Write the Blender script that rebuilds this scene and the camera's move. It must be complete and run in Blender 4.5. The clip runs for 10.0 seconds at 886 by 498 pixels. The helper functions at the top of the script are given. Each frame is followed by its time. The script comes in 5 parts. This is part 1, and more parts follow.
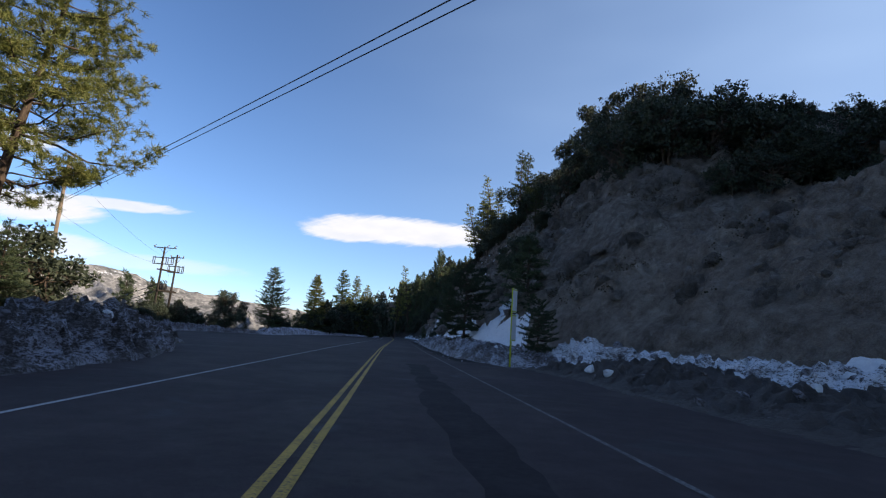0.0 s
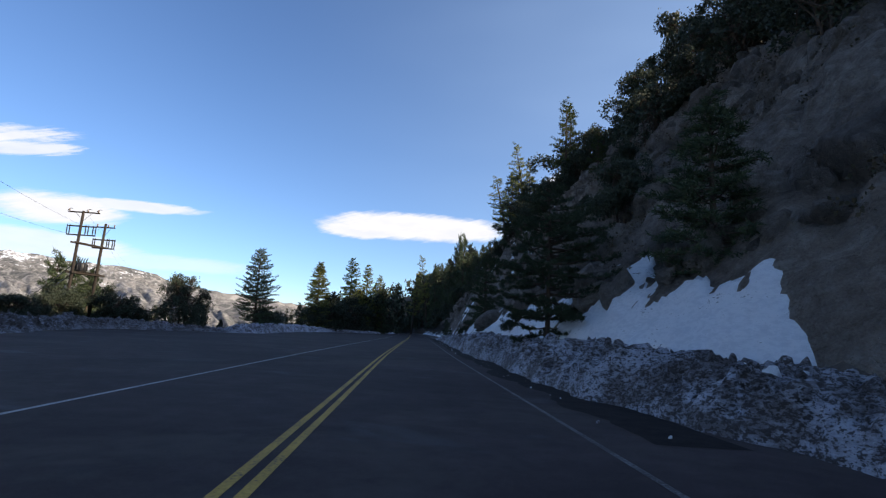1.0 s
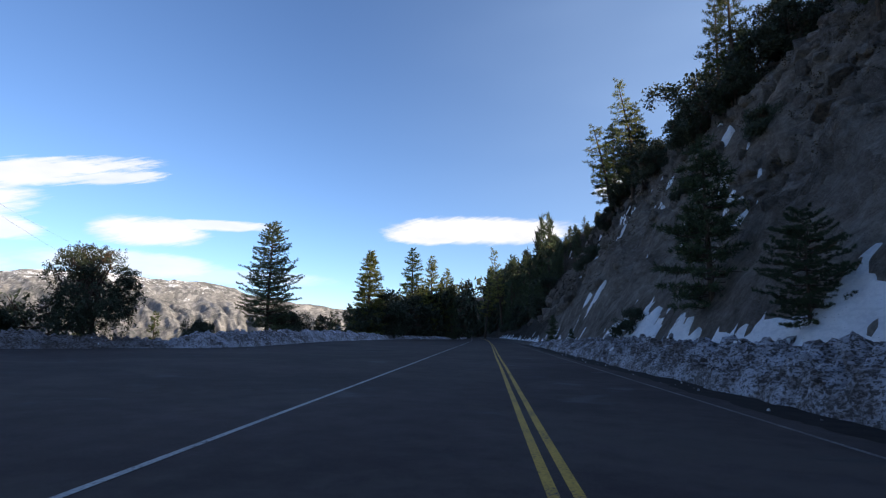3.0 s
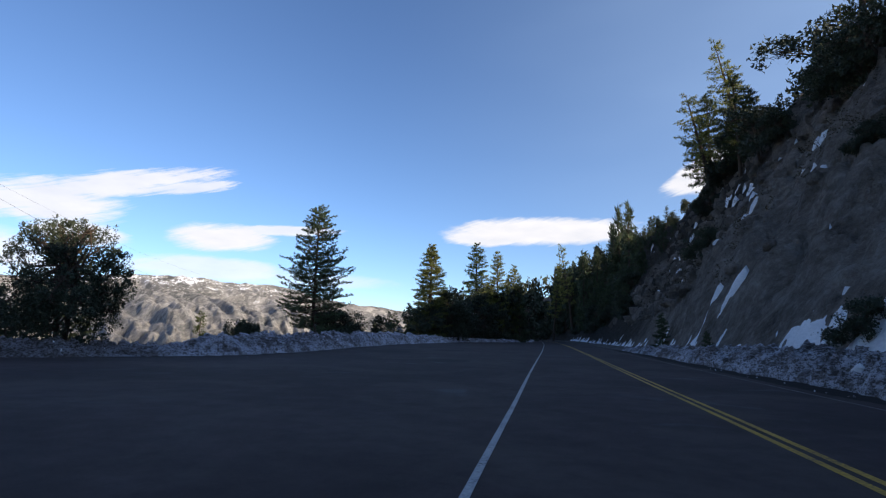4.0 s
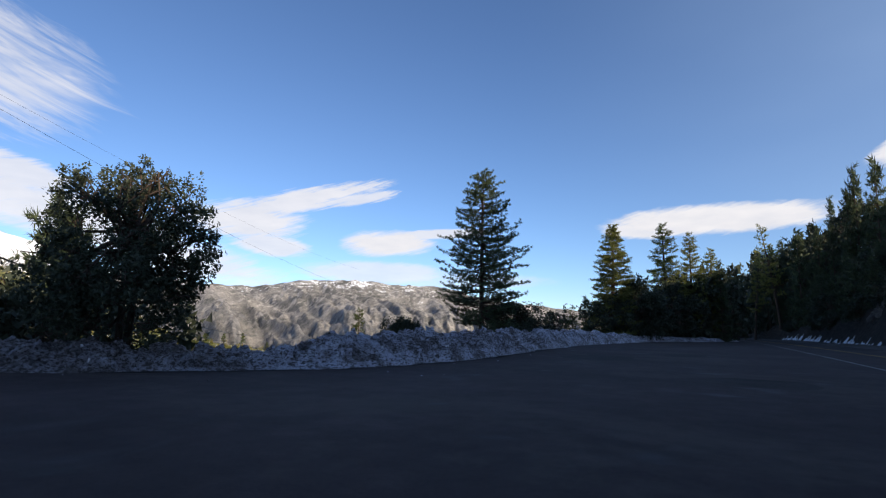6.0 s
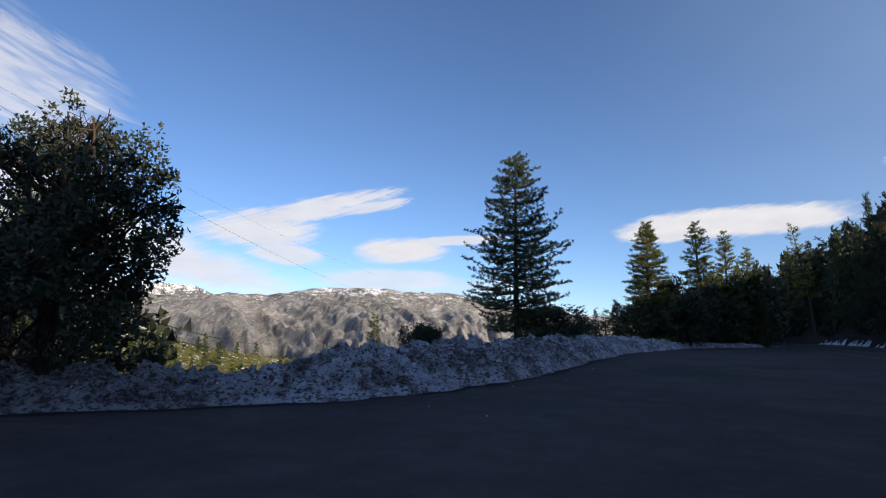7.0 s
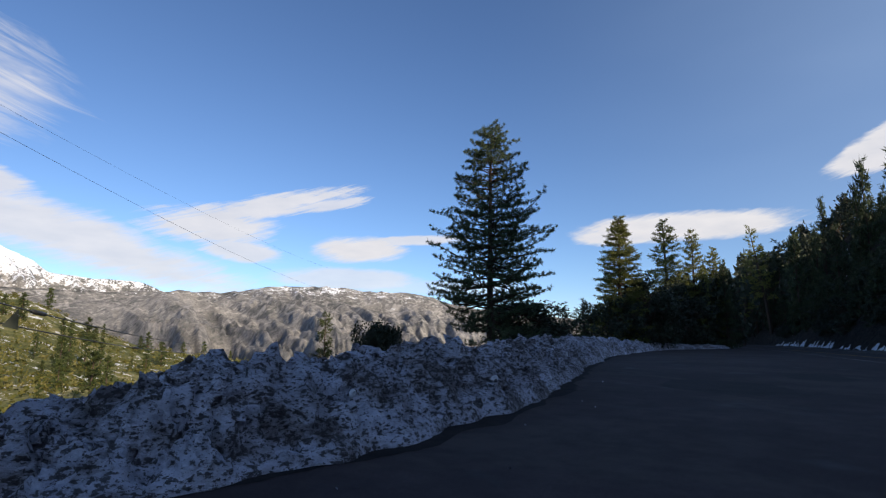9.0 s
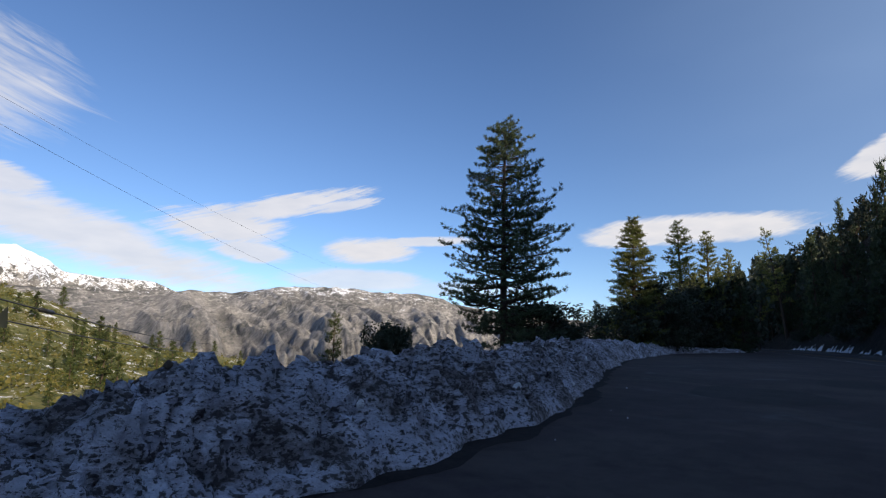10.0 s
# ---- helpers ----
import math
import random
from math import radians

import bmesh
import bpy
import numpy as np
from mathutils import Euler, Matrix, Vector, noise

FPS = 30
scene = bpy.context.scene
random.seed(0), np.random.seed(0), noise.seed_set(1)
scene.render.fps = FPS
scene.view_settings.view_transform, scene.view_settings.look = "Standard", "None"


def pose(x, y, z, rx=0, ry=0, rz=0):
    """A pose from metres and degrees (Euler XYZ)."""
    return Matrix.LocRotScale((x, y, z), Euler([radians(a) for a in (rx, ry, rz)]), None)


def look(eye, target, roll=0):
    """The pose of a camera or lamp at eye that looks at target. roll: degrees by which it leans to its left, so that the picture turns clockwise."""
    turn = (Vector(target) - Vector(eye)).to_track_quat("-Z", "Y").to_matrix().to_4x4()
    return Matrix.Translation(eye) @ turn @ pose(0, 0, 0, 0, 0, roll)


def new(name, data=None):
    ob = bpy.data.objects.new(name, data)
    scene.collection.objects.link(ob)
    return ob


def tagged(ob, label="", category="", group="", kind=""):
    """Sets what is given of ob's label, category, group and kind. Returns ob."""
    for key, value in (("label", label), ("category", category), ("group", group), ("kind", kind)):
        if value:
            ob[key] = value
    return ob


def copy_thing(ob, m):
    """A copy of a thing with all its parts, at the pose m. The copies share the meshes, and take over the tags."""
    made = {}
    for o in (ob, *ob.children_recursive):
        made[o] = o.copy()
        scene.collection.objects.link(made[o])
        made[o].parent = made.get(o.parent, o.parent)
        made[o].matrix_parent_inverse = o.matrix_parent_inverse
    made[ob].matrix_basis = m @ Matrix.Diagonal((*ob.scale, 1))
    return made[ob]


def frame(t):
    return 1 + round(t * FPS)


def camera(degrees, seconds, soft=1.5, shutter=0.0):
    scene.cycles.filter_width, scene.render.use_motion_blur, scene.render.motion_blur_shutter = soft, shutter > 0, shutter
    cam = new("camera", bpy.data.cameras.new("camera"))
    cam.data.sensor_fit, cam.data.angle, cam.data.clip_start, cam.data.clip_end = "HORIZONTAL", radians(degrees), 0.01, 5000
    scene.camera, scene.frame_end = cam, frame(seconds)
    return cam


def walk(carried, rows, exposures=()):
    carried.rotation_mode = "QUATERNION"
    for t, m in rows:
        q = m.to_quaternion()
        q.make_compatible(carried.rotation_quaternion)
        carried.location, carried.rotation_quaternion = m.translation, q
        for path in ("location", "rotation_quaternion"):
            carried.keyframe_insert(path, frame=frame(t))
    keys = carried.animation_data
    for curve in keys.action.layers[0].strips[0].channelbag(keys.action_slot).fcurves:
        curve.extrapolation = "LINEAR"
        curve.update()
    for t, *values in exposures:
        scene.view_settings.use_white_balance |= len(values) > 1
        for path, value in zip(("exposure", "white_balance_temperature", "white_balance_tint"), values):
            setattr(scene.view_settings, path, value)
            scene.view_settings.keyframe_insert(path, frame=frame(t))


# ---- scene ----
cam = camera(79.0, 10.0, 1.2)
PATH = [
    (0, -0.180, -0.001, 1.173, 99.481, -3.760, 0.001),
    (0.5, -1.000, 12.057, 1.234, 99.323, -3.501, 0.682),
    (1, -1.927, 22.899, 1.242, 98.889, -3.032, 1.887),
    (1.5, -3.029, 32.596, 1.208, 98.650, -2.269, 3.259),
    (2, -4.121, 40.745, 1.174, 98.852, -1.748, 5.540),
    (2.5, -5.223, 47.319, 1.166, 98.957, -1.251, 7.410),
    (4, -9.710, 63.260, 1.263, 99.062, -1.462, 15.577),
    (4.5, -11.208, 66.438, 1.222, 99.020, -1.268, 21.142),
    (5, -12.843, 69.110, 1.202, 98.801, -2.291, 26.157),
    (5.5, -14.723, 71.558, 1.152, 98.473, -2.144, 29.066),
    (6, -16.250, 73.741, 1.155, 98.536, -1.174, 32.273),
    (7.5, -21.339, 79.341, 1.219, 99.340, -0.742, 33.787),
    (8, -22.150, 80.776, 1.223, 99.291, -0.587, 30.675),
    (8.5, -22.766, 81.774, 1.234, 99.272, -0.905, 29.383),
    (9, -23.109, 82.334, 1.241, 99.281, -0.884, 29.361),
    (9.5, -23.394, 82.700, 1.241, 99.515, -1.023, 29.762),
    (10, -23.645, 83.017, 1.259, 99.401, -1.333, 30.333),
]
walk(cam, [(t, pose(x, y, z, rx, ry, rz)) for t, x, y, z, rx, ry, rz in PATH], [(0, 0.15), (1, 0.18), (2.5, 0.27), (4, 0.12), (5, 0.03), (6, -0.05), (8, -0.18), (10, -0.18)])

# ---- light ----
SUN_AZ, SUN_EL = 110.0, 24.0        # degrees from +y towards +x, and above the horizon
scene.view_settings.exposure = 0.0
sun = new("sun", bpy.data.lights.new("sun", "SUN"))
sun.data.energy, sun.data.angle, sun.data.color = 7.0, radians(0.53), (1.0, 0.85, 0.66)
_d = Vector((math.sin(radians(SUN_AZ)) * math.cos(radians(SUN_EL)), math.cos(radians(SUN_AZ)) * math.cos(radians(SUN_EL)), math.sin(radians(SUN_EL))))
sun.matrix_world = look(_d * 300, (0, 0, 0))


class Nodes:
    """Short hand for node trees."""

    def __init__(self, tree):
        self.t = tree

    def add(self, kind, **kw):
        n = self.t.nodes.new(kind)
        for k, v in kw.items():
            if k in n.inputs:
                n.inputs[k].default_value = v
        return n

    def link(self, a, b):
        self.t.links.new(a, b)

    def put(self, sock, v):
        if isinstance(v, bpy.types.NodeSocket):
            self.t.links.new(v, sock)
        else:
            sock.default_value = v

    def math(self, op, a, b=0.0, c=0.0, clamp=False):
        n = self.t.nodes.new("ShaderNodeMath")
        n.operation, n.use_clamp = op, clamp
        for s, v in zip(n.inputs, (a, b, c)):
            self.put(s, v)
        return n.outputs[0]

    def noise(self, vec, scale, detail=4.0, rough=0.55, dist=0.0):
        n = self.t.nodes.new("ShaderNodeTexNoise")
        n.inputs["Scale"].default_value, n.inputs["Detail"].default_value = scale, detail
        n.inputs["Roughness"].default_value, n.inputs["Distortion"].default_value = rough, dist
        if vec is not None:
            self.link(vec, n.inputs["Vector"])
        return n.outputs["Fac"]

    def ramp(self, fac, stops):
        n = self.t.nodes.new("ShaderNodeValToRGB")
        while len(n.color_ramp.elements) < len(stops):
            n.color_ramp.elements.new(0.5)
        for e, (p, c) in zip(n.color_ramp.elements, stops):
            e.position = p
            e.color = (*c, 1) if len(c) == 3 else c
        self.put(n.inputs[0], fac)
        return n.outputs[0]

    def step(self, v, lo, hi):
        n = self.t.nodes.new("ShaderNodeMapRange")
        n.interpolation_type = "SMOOTHSTEP"
        self.put(n.inputs[0], v)
        n.inputs[1].default_value, n.inputs[2].default_value = lo, hi
        return n.outputs[0]

    def mix(self, fac, a, b, kind="MIX"):
        n = self.t.nodes.new("ShaderNodeMix")
        n.data_type, n.blend_type = "RGBA", kind
        self.put(n.inputs[0], fac)
        for s, v in ((n.inputs[6], a), (n.inputs[7], b)):
            self.put(s, (*v, 1) if isinstance(v, tuple) and len(v) == 3 else v)
        return n.outputs[2]


# the sky, with its lens-shaped and rippled clouds: azimuth, elevation, half width, half height, slope, strength, streaks
CLOUDS = [
    (-5.0, 11.0, 10.5, 1.45, 0.00, 1.00, 0.34, 0.75),
    (-10.0, 10.5, 5.5, 1.0, 0.06, 0.95, 0.30, 0.6),
    (-38.5, 8.9, 5.2, 1.35, 0.05, 0.98, 0.45, 0.9),
    (-32.5, 10.1, 5.5, 0.55, 0.05, 0.85, 0.45, 0.7),
    (-53.5, 10.4, 6.2, 2.1, 0.02, 0.92, 0.80, 0.95),
    (-50.5, 8.2, 4.2, 1.1, -0.10, 0.85, 0.70, 0.9),
    (-46.5, 13.2, 7.5, 1.25, 0.26, 0.90, 0.85, 0.8),
    (-42.5, 13.4, 4.8, 0.7, 0.15, 0.80, 0.90, 0.8),
    (-66.0, 8.6, 17.0, 2.6, -0.26, 0.88, 0.50, 1.1),
    (-72.0, 12.3, 5.5, 1.5, -0.25, 0.85, 0.80, 1.0),
    (-76.0, 20.5, 9.0, 5.0, -0.10, 0.72, 1.25, 1.5),
    (12.0, 16.6, 5.0, 1.7, 0.38, 0.95, 0.40, 0.6),
    (-39.5, 5.8, 8.0, 1.2, 0.00, 0.70, 0.30, 0.9),
    (-30.0, 5.2, 9.0, 0.8, 0.00, 0.40, 0.40, 1.0),
]
world = bpy.data.worlds.new("sky")
scene.world = world
world.use_nodes = True
W = Nodes(world.node_tree)
world.node_tree.nodes.clear()
sky = W.add("ShaderNodeTexSky")
sky.sky_type, sky.sun_disc = "NISHITA", False
sky.sun_elevation, sky.sun_rotation = radians(SUN_EL), radians(SUN_AZ)
sky.altitude, sky.air_density, sky.dust_density, sky.ozone_density = 1500, 1.0, 0.4, 3.8
tc = W.add("ShaderNodeTexCoord")
sep = W.add("ShaderNodeSeparateXYZ")
W.link(tc.outputs["Generated"], sep.inputs[0])
az = W.math("MULTIPLY", W.math("ARCTAN2", sep.outputs[0], sep.outputs[1]), 57.2958)
el = W.math("MULTIPLY", W.math("ARCSINE", sep.outputs[2]), 57.2958)
com = W.add("ShaderNodeCombineXYZ")
W.link(W.math("MULTIPLY", az, 0.10), com.inputs[0])
W.link(W.math("MULTIPLY", el, 0.34), com.inputs[1])
edge = W.noise(com.outputs[0], 1.5, 6, 0.62)
com2 = W.add("ShaderNodeCombineXYZ")
W.link(W.math("MULTIPLY", W.math("ADD", az, W.math("MULTIPLY", el, -0.9)), 0.13), com2.inputs[0])
W.link(W.math("MULTIPLY", W.math("ADD", el, W.math("MULTIPLY", az, -0.32)), 1.0), com2.inputs[1])
streak = W.noise(com2.outputs[0], 2.2, 6, 0.66, 0.5)
com3 = W.add("ShaderNodeCombineXYZ")
W.link(W.math("MULTIPLY", W.math("ADD", az, W.math("MULTIPLY", el, -0.3)), 0.14), com3.inputs[0])
W.link(W.math("MULTIPLY", W.math("ADD", el, W.math("MULTIPLY", az, 0.30)), 1.15), com3.inputs[1])
fall = W.noise(com3.outputs[0], 0.8, 4, 0.62, 0.8)
total = None
for a0, e0, w0, h0, sl, k, rip, soft in CLOUDS:
    da = W.math("SUBTRACT", az, a0)
    de = W.math("SUBTRACT", W.math("SUBTRACT", el, e0), W.math("MULTIPLY", da, sl))
    q = W.math("ADD", W.math("POWER", W.math("ABSOLUTE", W.math("DIVIDE", da, w0)), 2.0), W.math("POWER", W.math("ABSOLUTE", W.math("DIVIDE", de, h0)), 2.0))
    q = W.math("ADD", q, W.math("MULTIPLY", W.math("SUBTRACT", edge, 0.5), 0.8 if rip > 1.2 else 1.9))
    q = W.math("ADD", q, W.math("MULTIPLY", W.math("SUBTRACT", fall if rip > 1.2 else streak, 0.5), 2.4 * rip))
    m = W.math("MULTIPLY", W.math("SUBTRACT", 1.0, W.step(q, 1.0 - 0.75 * soft, 1.0 + 0.35 * soft)), k)
    total = m if total is None else W.math("MAXIMUM", total, m)
veil = W.math("MULTIPLY", W.step(az, -28.0, 48.0), W.math("SUBTRACT", 1.0, W.step(el, 25.0, 70.0)))
veil = W.math("MULTIPLY", veil, W.math("ADD", 0.30, W.math("MULTIPLY", W.noise(com.outputs[0], 0.35, 2), 0.44)))
skymul = W.mix(1.0, sky.outputs[0], (0.145, 0.153, 0.168), "MULTIPLY")
shade = W.mix(W.noise(com.outputs[0], 2.4, 4), (0.74, 0.76, 0.84), (1.04, 1.0, 1.0))
bg = W.add("ShaderNodeBackground")
W.link(W.mix(total, W.mix(veil, skymul, (0.50, 0.68, 0.98)), shade), bg.inputs[0])
bg.inputs[1].default_value = 1.0
wo = W.add("ShaderNodeOutputWorld")
W.link(bg.outputs[0], wo.inputs[0])


# ---- materials ----
def material(name, rough=0.8, metal=0.0, spec=0.3):
    m = bpy.data.materials.new(name)
    m.use_nodes = True
    n = Nodes(m.node_tree)
    b = m.node_tree.nodes["Principled BSDF"]
    b.inputs["Roughness"].default_value, b.inputs["Metallic"].default_value = rough, metal
    b.inputs["Specular IOR Level"].default_value = spec
    g = m.node_tree.nodes.new("ShaderNodeNewGeometry")
    return m, n, b, g


def bump(n, b, height, strength, distance):
    k = n.add("ShaderNodeBump")
    k.inputs["Strength"].default_value, k.inputs["Distance"].default_value = strength, distance
    n.link(height, k.inputs["Height"])
    n.link(k.outputs[0], b.inputs["Normal"])


def simple(name, a, c, scale=4.0, rough=0.8, metal=0.0, spec=0.3, bumps=0.0, stretch=None):
    """Two colours mixed by noise at two sizes."""
    m, n, b, g = material(name, rough, metal, spec)
    v = g.outputs["Position"]
    if stretch:
        k = n.add("ShaderNodeMapping")
        k.inputs["Scale"].default_value = stretch
        n.link(v, k.inputs[0])
        v = k.outputs[0]
    f = n.math("ADD", n.math("MULTIPLY", n.noise(v, scale), 0.6), n.math("MULTIPLY", n.noise(v, scale * 7), 0.4))
    n.link(n.ramp(f, [(0.36, a), (0.64, c)]), b.inputs["Base Color"])
    if bumps:
        bump(n, b, f, 0.6, bumps)
    return m


def make_asphalt():
    m, n, b, g = material("asphalt", 0.86, 0, 0.22)
    v = g.outputs["Position"]
    fine, mid, big = n.noise(v, 90, 3), n.noise(v, 1.6, 6, 0.65), n.noise(v, 0.16, 4)
    grain = n.noise(v, 22.0, 4, 0.7)
    f = n.math("ADD", n.math("MULTIPLY", n.math("ADD", fine, grain), 0.20), n.math("ADD", n.math("MULTIPLY", mid, 0.30), n.math("MULTIPLY", big, 0.30)))
    col = n.ramp(f, [(0.40, (0.031, 0.0225, 0.0225)), (0.51, (0.050, 0.0365, 0.0360)), (0.62, (0.082, 0.062, 0.060))])
    dust = n.step(n.math("ADD", n.math("MULTIPLY", n.noise(v, 0.22, 5, 0.6, 1.2), 0.7), n.math("MULTIPLY", n.noise(v, 3.0, 5, 0.65), 0.3)), 0.47, 0.62)
    col = n.mix(n.math("MULTIPLY", dust, 0.6), col, (0.080, 0.066, 0.056))
    damp = n.step(n.noise(v, 0.45, 4, 0.5, 0.8), 0.60, 0.72)
    n.link(n.mix(n.math("MULTIPLY", damp, 0.55), col, (0.018, 0.018, 0.020)), b.inputs["Base Color"])
    n.link(n.math("SUBTRACT", 0.9, n.math("MULTIPLY", damp, 0.25)), b.inputs["Roughness"])
    bump(n, b, fine, 0.5, 0.006)
    return m


def make_paint(name, a, c, worn=0.0):
    m, n, b, g = material(name, 0.7, 0, 0.3)
    v = g.outputs["Position"]
    f = n.math("ADD", n.math("MULTIPLY", n.noise(v, 26, 4, 0.7), 0.65), n.math("MULTIPLY", n.noise(v, 1.2, 3), 0.35))
    n.link(n.ramp(f, [(0.37 + worn, (0.06, 0.050, 0.048)), (0.47 + worn, a), (0.66 + worn, c)]), b.inputs["Base Color"])
    return m


def make_snow(name, dirt, clean=(0.78, 0.81, 0.87), grey=(0.40, 0.40, 0.43), scale=1.0):
    """Old snow; dirt from 0 (clean) to 1 (ploughed up with grit and earth)."""
    m, n, b, g = material(name, 0.62, 0, 0.3)
    k = n.add("ShaderNodeMapping")
    k.inputs["Scale"].default_value = (scale, scale, scale * 2.3)
    k.inputs["Rotation"].default_value = (0.35, 0.25, 0.0)
    n.link(g.outputs["Position"], k.inputs[0])
    v = k.outputs[0]
    zone, mid, fine = n.noise(v, 0.9, 4, 0.6, 0.5), n.noise(v, 4.6, 6, 0.62, 0.3), n.noise(v, 14.0, 5, 0.62, 0.7)
    tiny = n.noise(v, 60.0, 3, 0.7)
    vo = n.add("ShaderNodeTexVoronoi")
    vo.inputs["Scale"].default_value = 5.5
    n.link(v, vo.inputs["Vector"])
    tone = n.add("ShaderNodeSeparateColor")
    n.link(vo.outputs["Color"], tone.inputs[0])
    pick = n.math("ADD", n.math("MULTIPLY", mid, 0.55), n.math("ADD", n.math("MULTIPLY", zone, 0.40), n.math("MULTIPLY", tone.outputs[0], 0.05)))
    base = n.ramp(pick, [(0.425, grey), (0.475, tuple(0.55 * p + 0.45 * q for p, q in zip(grey, clean))), (0.53, clean)])
    f = n.math("ADD", n.math("MULTIPLY", fine, 0.48), n.math("ADD", n.math("MULTIPLY", zone, 0.44), n.math("ADD", n.math("MULTIPLY", tiny, 0.12), n.math("MULTIPLY", mid, 0.46))))
    at = 0.928 - 0.14 * dirt
    speck = n.step(f, at - 0.028, at + 0.018)
    earth = n.ramp(tiny, [(0.35, (0.026, 0.020, 0.016)), (0.65, (0.10, 0.077, 0.062))])
    haze = n.step(n.math("ADD", zone, n.math("MULTIPLY", mid, 0.5)), 0.95 - 0.14 * dirt, 1.15 - 0.14 * dirt)
    base = n.mix(n.math("MULTIPLY", haze, 0.55), base, (0.20, 0.175, 0.155))
    n.link(n.mix(n.math("MULTIPLY", speck, 0.9), base, earth), b.inputs["Base Color"])
    bump(n, b, n.math("ADD", n.math("MULTIPLY", mid, 1.0), n.math("ADD", n.math("MULTIPLY", fine, 0.9), n.math("MULTIPLY", tiny, 0.12))), 0.8, 0.16)
    return m


def make_ploughed(name, dirt, clean=(0.70, 0.70, 0.79), film=(0.225, 0.198, 0.20), earthy=None):
    """Ploughed snow: clean lumps, a brown-grey film, and dark grit and clods frozen in."""
    m, n, b, g = material(name, 0.6, 0, 0.3)
    k = n.add("ShaderNodeMapping")
    k.inputs["Scale"].default_value = (0.8, 0.8, 1.5)
    k.inputs["Rotation"].default_value = (0.25, 0.2, 0.0)
    n.link(g.outputs["Position"], k.inputs[0])
    v = k.outputs[0]
    zone, mid, lump = n.noise(v, 0.9, 3, 0.5, 0.2), n.noise(v, 3.4, 4, 0.6), n.noise(v, 11.0, 4, 0.6, 0.15)
    fine, tiny = n.noise(v, 24.0, 4, 0.62, 0.2), n.noise(v, 70.0, 3, 0.7)
    cover = n.math("ADD", n.math("MULTIPLY", zone, 0.42), n.math("ADD", n.math("MULTIPLY", mid, 0.35), n.math("MULTIPLY", lump, 0.23)))
    stain = n.step(cover, 0.46 - 0.05 * dirt, 0.62 - 0.05 * dirt)
    col = n.mix(n.math("MULTIPLY", stain, 0.92), clean, n.ramp(fine, [(0.35, tuple(0.7 * c for c in film)), (0.65, tuple(1.35 * c for c in film))]))
    if earthy:
        sp = n.add("ShaderNodeSeparateXYZ")
        n.link(g.outputs["Position"], sp.inputs[0])
        near_end = n.math("SUBTRACT", 1.0, n.step(n.math("ADD", sp.outputs[1], n.math("ADD", n.math("MULTIPLY", zone, 5.0), n.math("MULTIPLY", mid, 3.0))), earthy + 3.0, earthy + 5.2))
        col = n.mix(n.math("MULTIPLY", near_end, 0.6), col, n.ramp(fine, [(0.35, (0.06, 0.048, 0.042)), (0.65, (0.17, 0.142, 0.128))]))
    earth = n.ramp(tiny, [(0.35, (0.018, 0.014, 0.012)), (0.65, (0.075, 0.058, 0.048))])
    clod = n.step(n.math("ADD", n.math("MULTIPLY", lump, 0.5), n.math("ADD", n.math("MULTIPLY", fine, 0.5), n.math("MULTIPLY", stain, 0.045))), 0.555 - 0.02 * dirt, 0.575 - 0.02 * dirt)
    grit = n.step(n.math("ADD", n.math("MULTIPLY", fine, 0.6), n.math("MULTIPLY", tiny, 0.4)), 0.565 - 0.02 * dirt, 0.60 - 0.02 * dirt)
    col = n.mix(n.math("MULTIPLY", grit, 0.6), col, earth)
    n.link(n.mix(n.math("MULTIPLY", clod, 0.80), col, earth), b.inputs["Base Color"])
    bump(n, b, n.math("ADD", n.math("MULTIPLY", lump, 1.0), n.math("ADD", n.math("MULTIPLY", fine, 0.6), n.math("MULTIPLY", tiny, 0.12))), 1.0, 0.12)
    return m


